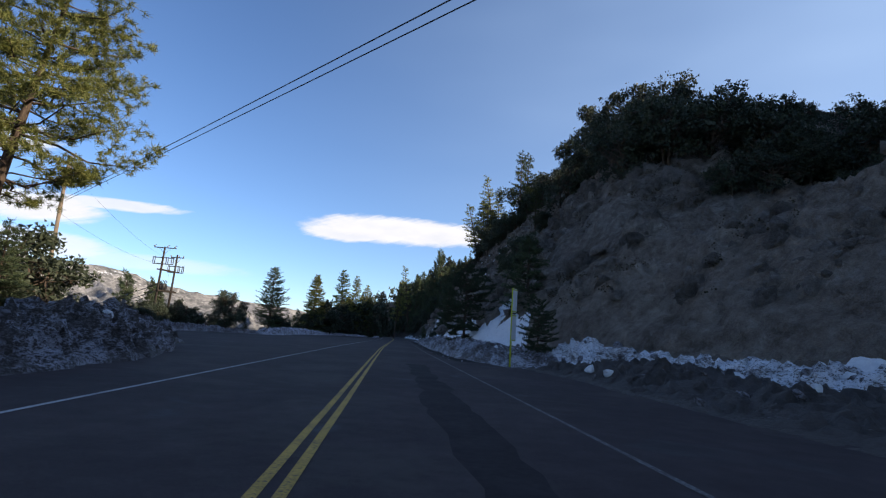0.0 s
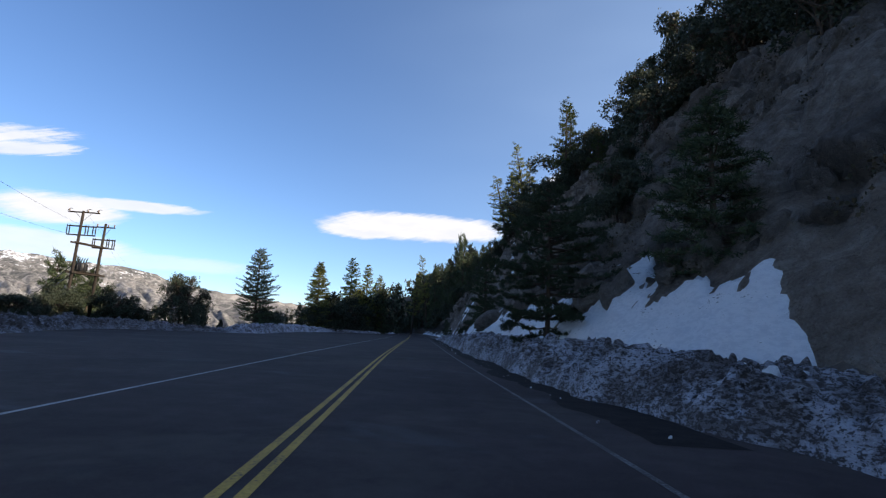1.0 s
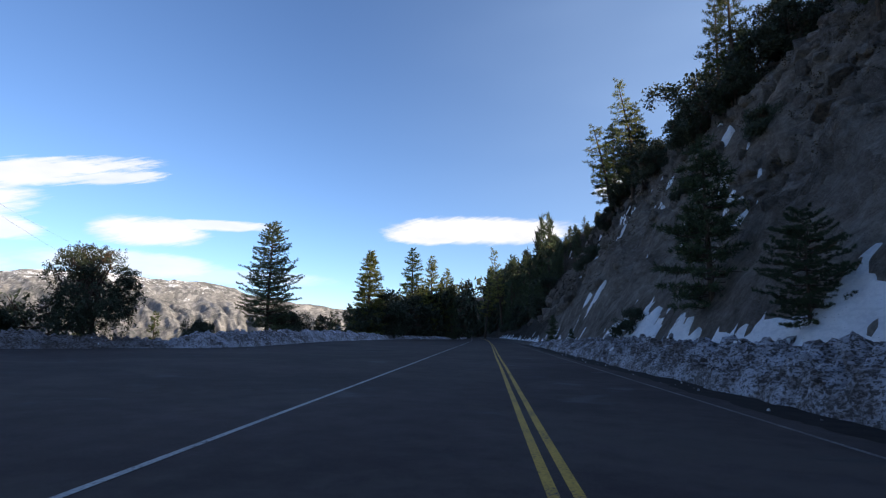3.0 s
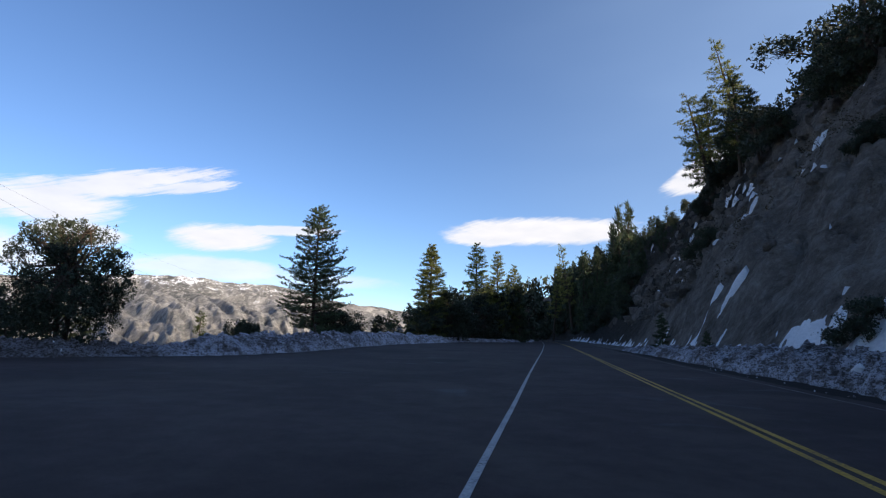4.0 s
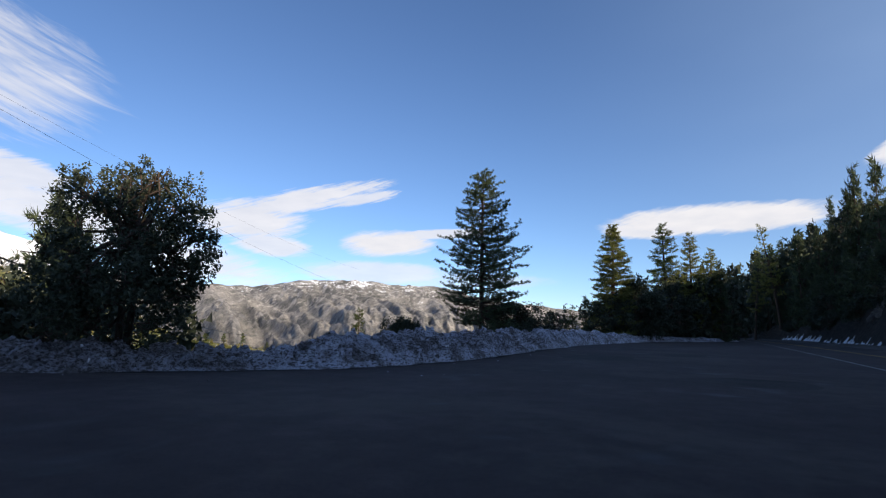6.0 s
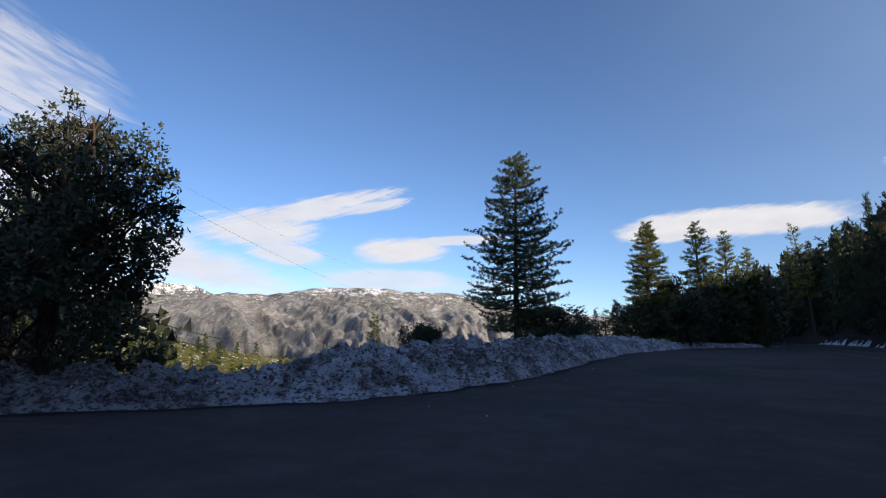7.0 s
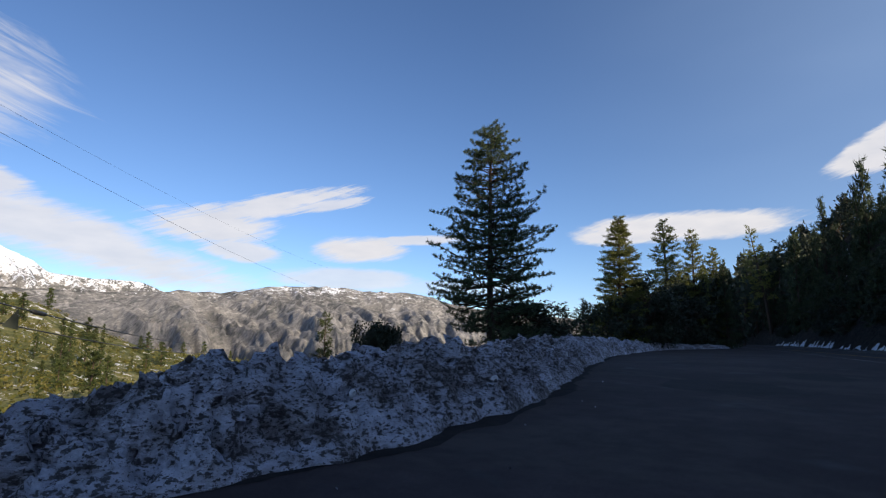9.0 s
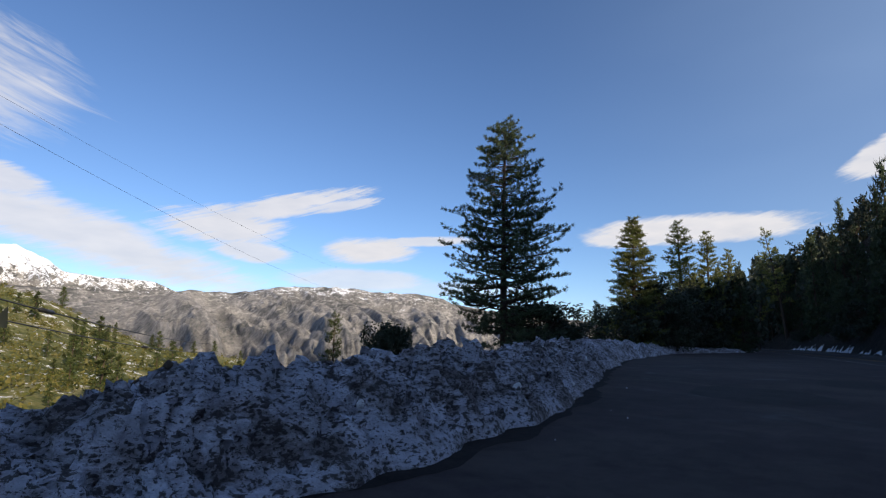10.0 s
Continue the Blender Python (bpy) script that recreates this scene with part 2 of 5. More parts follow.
def make_rock(name, a, c, d, scale=0.35, zoned=False):
    m, n, b, g = material(name, 0.9, 0, 0.2)
    v = g.outputs["Position"]
    big, mid, fine = n.noise(v, scale, 5, 0.6, 0.4), n.noise(v, scale * 6, 6, 0.65), n.noise(v, scale * 42, 4, 0.7)
    warp = n.add("ShaderNodeVectorMath")
    warp.operation = "MULTIPLY_ADD"
    nz = n.add("ShaderNodeTexNoise")
    nz.inputs["Scale"].default_value, nz.inputs["Detail"].default_value = scale * 2.2, 4
    n.link(v, nz.inputs["Vector"])
    n.link(nz.outputs["Color"], warp.inputs[0])
    warp.inputs[1].default_value = (3.0, 3.0, 3.0)
    n.link(v, warp.inputs[2])

    def cell(kind, sc):
        vo = n.add("ShaderNodeTexVoronoi")
        vo.feature = kind
        vo.inputs["Scale"].default_value = sc
        n.link(warp.outputs[0], vo.inputs["Vector"])
        return vo

    tone = n.add("ShaderNodeSeparateColor")
    n.link(cell("F1", scale * 2.3).outputs["Color"], tone.inputs[0])
    f = n.math("ADD", n.math("MULTIPLY", big, 0.34), n.math("ADD", n.math("MULTIPLY", mid, 0.36), n.math("ADD", n.math("MULTIPLY", fine, 0.22), n.math("MULTIPLY", tone.outputs[0], 0.06))))
    col = n.ramp(f, [(0.36, a), (0.5, c), (0.64, d)])
    crack = n.step(cell("DISTANCE_TO_EDGE", scale * 2.3).outputs["Distance"], 0.0, 0.075)
    crack2 = n.step(cell("DISTANCE_TO_EDGE", scale * 6.5).outputs["Distance"], 0.0, 0.09)
    soil = n.math("MULTIPLY", n.math("SUBTRACT", 1.0, crack), n.step(mid, 0.40, 0.55))
    col = n.mix(n.math("MULTIPLY", soil, 0.22), col, (0.050, 0.038, 0.028))
    oi = n.add("ShaderNodeObjectInfo")
    vary = n.math("FRACT", n.math("ADD", oi.outputs["Random"], g.outputs["Random Per Island"]))
    if not zoned:
        hs = n.add("ShaderNodeHueSaturation")
        n.link(n.math("ADD", 0.62, n.math("MULTIPLY", vary, 0.66)), hs.inputs["Value"])
        n.link(col, hs.inputs["Color"])
        col = hs.outputs[0]
    if zoned:
        sp = n.add("ShaderNodeSeparateXYZ")
        n.link(v, sp.inputs[0])
        cut = n.math("SUBTRACT", 1.0, n.step(n.math("ADD", sp.outputs[1], n.math("MULTIPLY", big, 14.0)), 38.0, 50.0))
        col = n.mix(n.math("MULTIPLY", cut, 0.85), col, n.ramp(f, [(0.36, (0.155, 0.118, 0.092)), (0.5, (0.335, 0.272, 0.220)), (0.64, (0.54, 0.465, 0.39))]))
        # darker brown ground colour along the far hillside, from about y = 120
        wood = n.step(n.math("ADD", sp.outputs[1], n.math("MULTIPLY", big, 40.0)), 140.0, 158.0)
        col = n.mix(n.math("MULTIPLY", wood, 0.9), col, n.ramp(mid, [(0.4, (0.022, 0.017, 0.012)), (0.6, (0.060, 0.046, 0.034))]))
    n.link(col, b.inputs["Base Color"])
    h = n.math("ADD", n.math("ADD", n.math("MULTIPLY", crack, 0.24), n.math("MULTIPLY", crack2, 0.18)), n.math("ADD", mid, n.math("MULTIPLY", fine, 0.6)))
    bump(n, b, h, 1.0, 0.55)
    return m


def make_leaf(name, a, c, rough=0.55, through_light=0.25):
    m, n, b, g = material(name, rough, 0, 0.25)
    r = g.outputs["Random Per Island"]
    o = n.add("ShaderNodeObjectInfo")
    col = n.ramp(r, [(0.0, a), (1.0, c)])
    hs = n.add("ShaderNodeHueSaturation")
    n.link(n.math("ADD", 0.8, n.math("MULTIPLY", o.outputs["Random"], 0.4)), hs.inputs["Value"])
    n.link(col, hs.inputs["Color"])
    n.link(hs.outputs[0], b.inputs["Base Color"])
    tr = n.add("ShaderNodeBsdfTranslucent")
    n.link(hs.outputs[0], tr.inputs[0])
    mx = n.add("ShaderNodeMixShader")
    mx.inputs[0].default_value = through_light
    n.link(b.outputs[0], mx.inputs[1])
    n.link(tr.outputs[0], mx.inputs[2])
    n.link(mx.outputs[0], m.node_tree.nodes["Material Output"].inputs[0])
    return m


def make_mountain():
    m, n, b, g = material("mountain", 0.95, 0, 0.1)
    v = g.outputs["Position"]
    sp = n.add("ShaderNodeSeparateXYZ")
    n.link(v, sp.inputs[0])
    big, mid, fine = n.noise(v, 0.0035, 5, 0.6), n.noise(v, 0.016, 6, 0.66, 0.6), n.noise(v, 0.075, 4, 0.7)
    f = n.math("ADD", n.math("MULTIPLY", big, 0.3), n.math("ADD", n.math("MULTIPLY", mid, 0.4), n.math("MULTIPLY", fine, 0.3)))
    kk = n.add("ShaderNodeMapping")
    kk.inputs["Rotation"].default_value = (0.0, 0.75, 0.7)
    kk.inputs["Scale"].default_value = (1.0, 1.0, 0.22)
    n.link(v, kk.inputs[0])
    scar = n.noise(kk.outputs[0], 0.020, 5, 0.62, 0.8)
    col = n.ramp(f, [(0.41, (0.088, 0.091, 0.089)), (0.50, (0.190, 0.182, 0.172)), (0.60, (0.345, 0.322, 0.298))])
    bare = n.math("MULTIPLY", n.step(scar, 0.52, 0.62), n.step(n.math("ADD", sp.outputs[2], n.math("MULTIPLY", big, 160.0)), 60.0, 190.0))
    col = n.mix(n.math("MULTIPLY", bare, 0.6), col, (0.47, 0.44, 0.405))
    hi = n.math("ADD", n.math("MULTIPLY", sp.outputs[2], 0.38), n.math("ADD", n.math("MULTIPLY", n.math("SUBTRACT", mid, 0.5), 260.0), n.math("MULTIPLY", n.math("SUBTRACT", fine, 0.5), 220.0)))
    snow = n.step(hi, 116.0, 140.0)
    n.link(n.mix(snow, col, (0.84, 0.86, 0.90)), b.inputs["Base Color"])
    bump(n, b, f, 0.8, 22.0)
    return m


def make_meadow():
    m, n, b, g = material("meadow", 0.95, 0, 0.1)
    v = g.outputs["Position"]
    big, mid, fine = n.noise(v, 0.035, 5, 0.6), n.noise(v, 0.22, 6, 0.66), n.noise(v, 1.6, 4, 0.7)
    f = n.math("ADD", n.math("MULTIPLY", big, 0.35), n.math("ADD", n.math("MULTIPLY", mid, 0.4), n.math("MULTIPLY", fine, 0.25)))
    col = n.ramp(f, [(0.40, (0.045, 0.054, 0.020)), (0.49, (0.120, 0.125, 0.045)), (0.58, (0.26, 0.225, 0.105))])
    snow = n.step(n.math("ADD", mid, n.math("MULTIPLY", n.math("SUBTRACT", fine, 0.5), 0.5)), 0.60, 0.63)
    n.link(n.mix(snow, col, (0.75, 0.77, 0.80)), b.inputs["Base Color"])
    bump(n, b, f, 0.8, 1.5)
    return m


ASPHALT = make_asphalt()
WET = simple("wet_asphalt", (0.016, 0.014, 0.0135), (0.036, 0.030, 0.028), 3.0, 0.85, 0, 0.08, 0.004)
TAR = simple("tar", (0.022, 0.018, 0.018), (0.044, 0.036, 0.036), 1.2, 0.88, 0, 0.12, 0.004)
DAMP = simple("damp_asphalt", (0.024, 0.019, 0.019), (0.050, 0.040, 0.039), 0.8, 0.85, 0, 0.15, 0.004)
WHITE = make_paint("white_paint", (0.33, 0.33, 0.33), (0.52, 0.52, 0.50))
FADED = make_paint("faded_white_paint", (0.16, 0.155, 0.15), (0.38, 0.37, 0.36), 0.09)
YELLOW = make_paint("yellow_paint", (0.42, 0.25, 0.035), (0.62, 0.38, 0.06))
SNOW = make_snow("old_snow", 0.20, (0.95, 0.955, 0.975), (0.84, 0.85, 0.88))
DIRTY = make_ploughed("ploughed_snow", 0.8, earthy=83.2)
PATCHY = make_ploughed("patchy_snow", 0.15, (0.88, 0.885, 0.93), (0.26, 0.225, 0.21))
BERM = make_ploughed("berm_snow", 1.0, (0.56, 0.56, 0.62), (0.175, 0.152, 0.147))
DIRTIER = make_snow("gritty_snow", 1.30, (0.56, 0.57, 0.62), (0.19, 0.18, 0.185))
MOUND = make_ploughed("earthy_heap", 1.45, (0.46, 0.45, 0.50), (0.13, 0.108, 0.097))
GRIT = make_snow("earthy_snow", 2.0, (0.34, 0.33, 0.34), (0.12, 0.105, 0.095))
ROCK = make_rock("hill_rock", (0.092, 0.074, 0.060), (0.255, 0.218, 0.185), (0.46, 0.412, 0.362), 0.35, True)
BOULDER = make_rock("boulder", (0.135, 0.112, 0.095), (0.285, 0.248, 0.216), (0.45, 0.405, 0.362), 0.6)
SOIL = simple("soil", (0.060, 0.046, 0.036), (0.15, 0.12, 0.095), 0.9, 0.95, 0, 0.1, 0.05)
BARK = simple("bark", (0.045, 0.034, 0.027), (0.13, 0.095, 0.072), 5.0, 0.95, 0, 0.1, 0.02, (3, 3, 0.5))
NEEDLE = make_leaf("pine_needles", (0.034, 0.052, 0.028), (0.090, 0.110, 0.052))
# the next two have sunlight put into their colour: brighter, yellower pine needles
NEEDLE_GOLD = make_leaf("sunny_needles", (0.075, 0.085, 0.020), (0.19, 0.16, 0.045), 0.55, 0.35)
NEEDLE_SUN = make_leaf("sunlit_needles", (0.115, 0.140, 0.036), (0.31, 0.300, 0.095), 0.55, 0.40)
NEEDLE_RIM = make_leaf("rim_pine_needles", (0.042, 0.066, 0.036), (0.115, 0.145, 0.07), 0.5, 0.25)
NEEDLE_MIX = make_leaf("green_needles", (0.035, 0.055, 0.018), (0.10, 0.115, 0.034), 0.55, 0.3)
BRUSH = make_leaf("brush_leaves", (0.045, 0.040, 0.022), (0.11, 0.085, 0.050), 0.8, 0.15)
OAKLEAF = make_leaf("oak_leaves", (0.028, 0.038, 0.023), (0.072, 0.084, 0.052), 0.5, 0.2)
# pole wood with shade and backlight put into its colour, near black
POLEDARK = simple("shaded_pole_wood", (0.022, 0.018, 0.016), (0.058, 0.047, 0.039), 3.0, 0.9, 0, 0.15, 0.01, (4, 4, 0.4))
POLEWOOD = simple("pole_wood", (0.16, 0.12, 0.085), (0.30, 0.235, 0.17), 3.0, 0.9, 0, 0.15, 0.01, (4, 4, 0.4))
DARKMETAL = simple("dark_metal", (0.02, 0.02, 0.022), (0.05, 0.05, 0.052), 6.0, 0.5, 0.3)
PORCELAIN = simple("porcelain", (0.20, 0.15, 0.13), (0.30, 0.24, 0.20), 9.0, 0.25)
SIGNBACK = simple("sign_back", (0.60, 0.61, 0.62), (0.78, 0.78, 0.78), 2.0, 0.45, 0.0)
LIME = simple("lime_paint", (0.42, 0.46, 0.02), (0.56, 0.58, 0.04), 5.0, 0.55)
MOUNTAIN = make_mountain()
MEADOW = make_meadow()


# ---- plan ----
_cy = np.arange(-120.0, 520.0, 2.0)
_cx = np.interp(_cy, [-120, 0, 6, 18, 30, 47, 54, 78, 92, 105, 160, 200, 260, 320, 400, 520], [9.5, -0.95, -1.5, -2.75, -3.8, -5.45, -6.05, -7.9, -9.1, -10.0, -14.6, -18.6, -25.5, -35.5, -60.0, -110.0])
_cx = np.convolve(np.pad(_cx, 6, mode="edge"), np.ones(13) / 13, mode="valid")


def cx(y):
    """Where the double yellow line runs."""
    return np.interp(y, _cy, _cx)


LEFT_Y = [-120, 0, 10, 16, 21, 30, 45, 60, 68, 73, 76, 78.5, 80.5, 82, 83.3, 85, 87, 91, 95, 106, 122, 134, 146, 158, 170, 185, 200, 260, 320, 400, 520]
LEFT_X = [2.0, -7.4, -8.0, -9.0, -10.6, -14.5, -23, -30, -33.5, -34.2, -33.4, -31.4, -29.6, -28.6, -27.8, -27.05, -26.65, -26.55, -27.0, -29.2, -31.8, -32.6, -33.0, -32.4, -30.0, -26.4, -24.6, -30.6, -40.6, -65.0, -115.0]


def lx(y):
    """Where the paving ends on the valley's side."""
    return np.interp(y, LEFT_Y, LEFT_X)


def sstep(v, a, b):
    t = np.clip((np.asarray(v, float) - a) / (b - a), 0, 1)
    return t * t * (3 - 2 * t)


def vnoise(x, y, z, scale, octaves=4, rough=0.5):
    """Fractal noise of arrays, by lattice values hashed with sines."""
    total, amp, tot = 0.0, 1.0, 0.0
    px, py, pz = np.asarray(x, float) * scale, np.asarray(y, float) * scale, np.asarray(z, float) * scale
    px, py, pz = np.broadcast_arrays(px, py, pz)
    for o in range(octaves):
        ix, iy, iz = np.floor(px), np.floor(py), np.floor(pz)
        fx, fy, fz = px - ix, py - iy, pz - iz
        fx, fy, fz = (f * f * f * (f * (f * 6 - 15) + 10) for f in (fx, fy, fz))

        def h(a, b, c):
            s = np.sin(a * 127.1 + b * 311.7 + c * 74.7 + o * 19.19) * 43758.5453
            return s - np.floor(s)

        v = 0.0
        for dx in (0, 1):
            for dy in (0, 1):
                for dz in (0, 1):
                    w = (fx if dx else 1 - fx) * (fy if dy else 1 - fy) * (fz if dz else 1 - fz)
                    v = v + w * h(ix + dx, iy + dy, iz + dz)
        total, tot = total + amp * (v - 0.5) * 2, tot + amp
        amp *= rough
        px, py, pz = px * 2.03 + 17.1, py * 2.03 + 5.3, pz * 2.03 + 9.7
    return total / tot


def cells(x, y, z, scale, seed=0):
    """Distance to the nearest point of a jittered lattice, and a number for that point."""
    px, py, pz = np.asarray(x, float) * scale, np.asarray(y, float) * scale, np.asarray(z, float) * scale
    px, py, pz = np.broadcast_arrays(px, py, pz)
    ix, iy, iz = np.floor(px), np.floor(py), np.floor(pz)
    best, ident = np.full(px.shape, 9.0), np.zeros(px.shape)

    def h(a, b, c, k):
        s = np.sin(a * 127.1 + b * 311.7 + c * 74.7 + k * 53.3 + seed) * 43758.5453
        return s - np.floor(s)

    for dx in (-1, 0, 1):
        for dy in (-1, 0, 1):
            for dz in (-1, 0, 1):
                a, b, c = ix + dx, iy + dy, iz + dz
                d = np.sqrt((a + h(a, b, c, 1) - px) ** 2 + (b + h(a, b, c, 2) - py) ** 2 + (c + h(a, b, c, 3) - pz) ** 2)
                near = d < best
                best, ident = np.where(near, d, best), np.where(near, h(a, b, c, 4), ident)
    return best, ident


def hill_foot(y):
    return np.interp(y, [-60, 0, 15, 28, 36, 44], [22, 14, 9, 4.5, 1.4, 0])


def hill_z(x, y, rough=True):
    """The height of the rocky hill beside the road, with unseen rises added to block the sun."""
    x, y = np.asarray(x, float), np.asarray(y, float)
    u = x - cx(y)
    w = u - hill_foot(y)
    z = np.interp(w, [5.2, 6.4, 7.2, 8.2, 9.8, 14, 19, 24, 33, 45, 70, 140, 400], [-0.6, 0.4, 1.5, 2.9, 4.6, 8.9, 14.2, 21.5, 32.5, 44, 54, 60, 70])
    z = z * (1 + 0.22 * sstep(y, 100, 126) * (1 - sstep(y, 168, 182)) + 0.2 * sstep(y, 182, 205) * (1 - sstep(y, 240, 290)))
    cap = np.interp(y, [-60, 0, 12, 20, 26, 34, 40, 46, 50, 58, 66, 80, 92, 104, 112, 126, 140, 160, 182, 205, 300], [26, 24, 20, 13, 8.5, 8.5, 12, 16.5, 18.5, 22, 27, 36, 44, 38, 32, 31, 31, 31, 30, 29, 22])
    # unseen rises out of view, added to shade the road and turnout
    cap = cap + 11 * sstep(x - 0.85 * y, 4, 30) * (1 - sstep(y, 40, 60))
    cap = cap + 26 * sstep(x - 0.85 * y, 2, 24) * sstep(y, 6, 22) * (1 - sstep(y, 62, 78))
    z = np.where(z > cap, cap + (z - cap) * 0.2, z)
    z = z + 3.5 * np.exp(-((y - 108) / 16) ** 2) * sstep(w, 6.4, 11) * (1 - sstep(w, 18, 30))
    z = z + 6 * sstep(y, 200, 320) * sstep(w, 10, 34)
    if rough:
        k = sstep(w, 6.4, 11.5)
        z = z + k * (vnoise(x * 0.45, y, z * 0.35, 0.085, 3) * 2.6 - 0.4)
        qx, qy = x + vnoise(x, y, z, 0.35, 2) * 0.9, y + vnoise(x + 7, y, z, 0.35, 2) * 0.9
        d, i = cells(qx, qy, z, 0.27)
        z = z + k * (0.75 - d ** 1.6 * 1.5) * (0.35 + 1.3 * i) * (0.6 + 0.8 * (vnoise(x, y, 0, 0.06, 2) > -0.1))
        d, i = cells(qx * 1.2, qy, z * 0.8, 0.72, 7)
        z = z + k * (0.42 - d ** 1.5 * 0.85) * (0.2 + 1.1 * i) * 1.25
        d, i = cells(x, y, z, 1.9, 9)
        z = z + k * (0.3 - d * 0.5) * i * 0.85
        z = z + (0.2 + 0.8 * k) * vnoise(x, y, z, 1.1, 4, 0.6) * 0.34
    return z


def ground_z(x, y):
    """The sheet of land: shelf, valley, and what lies under the hill."""
    x, y = np.asarray(x, float), np.asarray(y, float)
    u, out = x - cx(y), lx(y) - x
    z = np.full(np.broadcast(x, y).shape, -0.06)
    shelf = np.interp(y, [-60, 60, 70, 78, 84, 95, 110, 150, 220], [14, 14, 13, 5.5, 4.5, 7, 12, 12, 16])
    drop = np.clip(out - shelf, 0, None)
    z = z + 0.35 * sstep(out, 1.0, 4.0)
    z = z - 0.52 * np.minimum(drop, 160) - 0.10 * np.clip(drop - 160, 0, 700)
    z = z + sstep(drop, 5, 60) * vnoise(x, y, 0, 0.03, 4) * 6
    hill = np.maximum(hill_z(x, y, False) - 2.0, -0.06)
    z = np.where(u > 5.2, hill, z)
    return z


def unit(v):
    return v / (np.linalg.norm(v, axis=-1, keepdims=True) + 1e-9)


def grid(xs, ys, keep=None):
    """Vertices and faces of a grid given by arrays of the same shape."""
    r, c = xs.shape
    i = np.arange(r * c).reshape(r, c)
    return np.stack([i[:-1, :-1], i[:-1, 1:], i[1:, 1:], i[1:, :-1]], -1).reshape(-1, 4)


def mesh_from(name, verts, faces, mat, smooth=True):
    me = bpy.data.meshes.new(name)
    me.from_pydata(np.asarray(verts, float).tolist(), [], np.asarray(faces).tolist() if not isinstance(faces, list) else faces)
    me.materials.append(mat)
    if smooth:
        me.polygons.foreach_set("use_smooth", [True] * len(me.polygons))
    me.update()
    return me


def sheet(name, X, Y, Z, mat, parent=None, smooth=True, mask=None):
    f = grid(X, Y)
    v = np.stack([X.ravel(), Y.ravel(), Z.ravel()], 1)
    if mask is not None:
        ok = mask.ravel()
        f = f[ok[f].any(1)]
        used = np.unique(f)
        back = np.zeros(len(v), int)
        back[used] = np.arange(len(used))
        v, f = v[used], back[f]
    ob = new(name, mesh_from(name, v, f, mat, smooth))
    ob.parent = parent
    return ob


def part(name, bm, mat, parent, label=""):
    me = bpy.data.meshes.new(name)
    bm.to_mesh(me)
    bm.free()
    me.materials.append(mat)
    ob = new(name, me)
    ob.parent = parent
    return tagged(ob, label)


def part_mesh(name, verts, faces, mat, parent, label="", smooth=True):
    ob = new(name, mesh_from(name, verts, faces, mat, smooth))
    ob.parent = parent
    return tagged(ob, label)


def empty(name, label, category, group="", at=(0, 0, 0), turn=0.0):
    ob = new(name)
    ob.matrix_basis = pose(*at, 0, 0, turn)
    return tagged(ob, label, category, group)


# ---- ground, road and lines ----
us = np.array([-3600, -2600, -1800, -1300, -950, -700, -520, -400, -310, -250, -200, -160, -130, -105, -85, -70, -60, -52, -46, -41, -37, -34, -31, -28, -25, -22, -19, -16, -13, -10, -7, -4, 0, 4, 5.1, 5.3, 8, 12, 16, 20, 25, 30, 36, 43, 52, 65, 80, 105, 140, 200, 300, 450, 700, 1100, 1800, 3000.0])
ys = np.concatenate([[-2400, -1500, -900, -550, -320, -200], np.arange(-120, 340, 4.0), [345, 365, 390, 420, 460, 520, 600, 720, 900, 1200, 1600, 2200, 3000, 3900]])
UU, YY = np.meshgrid(us, ys)
XX = UU + cx(YY)
tagged(sheet("ground", XX, YY, ground_z(XX, YY), SOIL), "brown earth falling away into a valley", "ground", kind="structure")

ys = np.arange(-60, 420, 1.5)
fr = np.linspace(0, 1, 26)
FF, YY = np.meshgrid(fr, ys)
L, R_ = lx(YY) - 1.2, cx(YY) + 5.9 + np.interp(YY, [0, 26, 34], [6, 3, 0])
tagged(sheet("road", L + (R_ - L) * FF, YY, np.zeros_like(YY), ASPHALT), "worn dark grey asphalt road with a wide turnout", "road", kind="structure")


def stripe(name, off, width, mat, label, y0=-50, y1=330):
    ys = np.arange(y0, y1, 1.5)
    wob = vnoise(ys, off, 0, 0.2, 2) * 0.012
    X = np.stack([cx(ys) + off - width / 2 + wob, cx(ys) + off + width / 2 + wob], 1)
    Y = np.stack([ys, ys], 1)
    return tagged(sheet(name, X, Y, np.full(X.shape, 0.005), mat), label, "road marking", kind="structure")


stripe("centre_line", -0.10, 0.10, YELLOW, "worn yellow centre line painted on asphalt")
stripe("centre_line", 0.10, 0.10, YELLOW, "worn yellow centre line painted on asphalt")
stripe("edge_line", -3.62, 0.085, WHITE, "white edge line beside the turnout")
stripe("edge_line", 3.60, 0.08, FADED, "faded white edge line beside the snow berm")


def wet_strip(name, inner, outer, y0, y1, label):
    """Asphalt darkened by melt water, with a ragged rim."""
    ys = np.arange(y0, y1, 0.12)
    q = np.linspace(0, 1, 5)
    Q, Y = np.meshgrid(q, ys)
    a, b = inner(Y), outer(Y) + 0.28 * vnoise(Y, outer(Y) * 0.2, 2, 0.9, 4, 0.6)
    return tagged(sheet(name, a + (b - a) * Q, Y, np.full(Y.shape, 0.004), WET), label, "wet asphalt", kind="structure")


wet_strip("wet_edge", lambda y: lx(y) - 0.6, lambda y: lx(y) + 0.14, 66, 140, "dark melt water along the snow bank")
wet_strip("wet_edge", lambda y: cx(y) + 5.6, lambda y: cx(y) + 4.15 + 0.35 * vnoise(y, 0, 4, 0.25, 2), 30, 128, "dark wet shoulder along the snow berm")


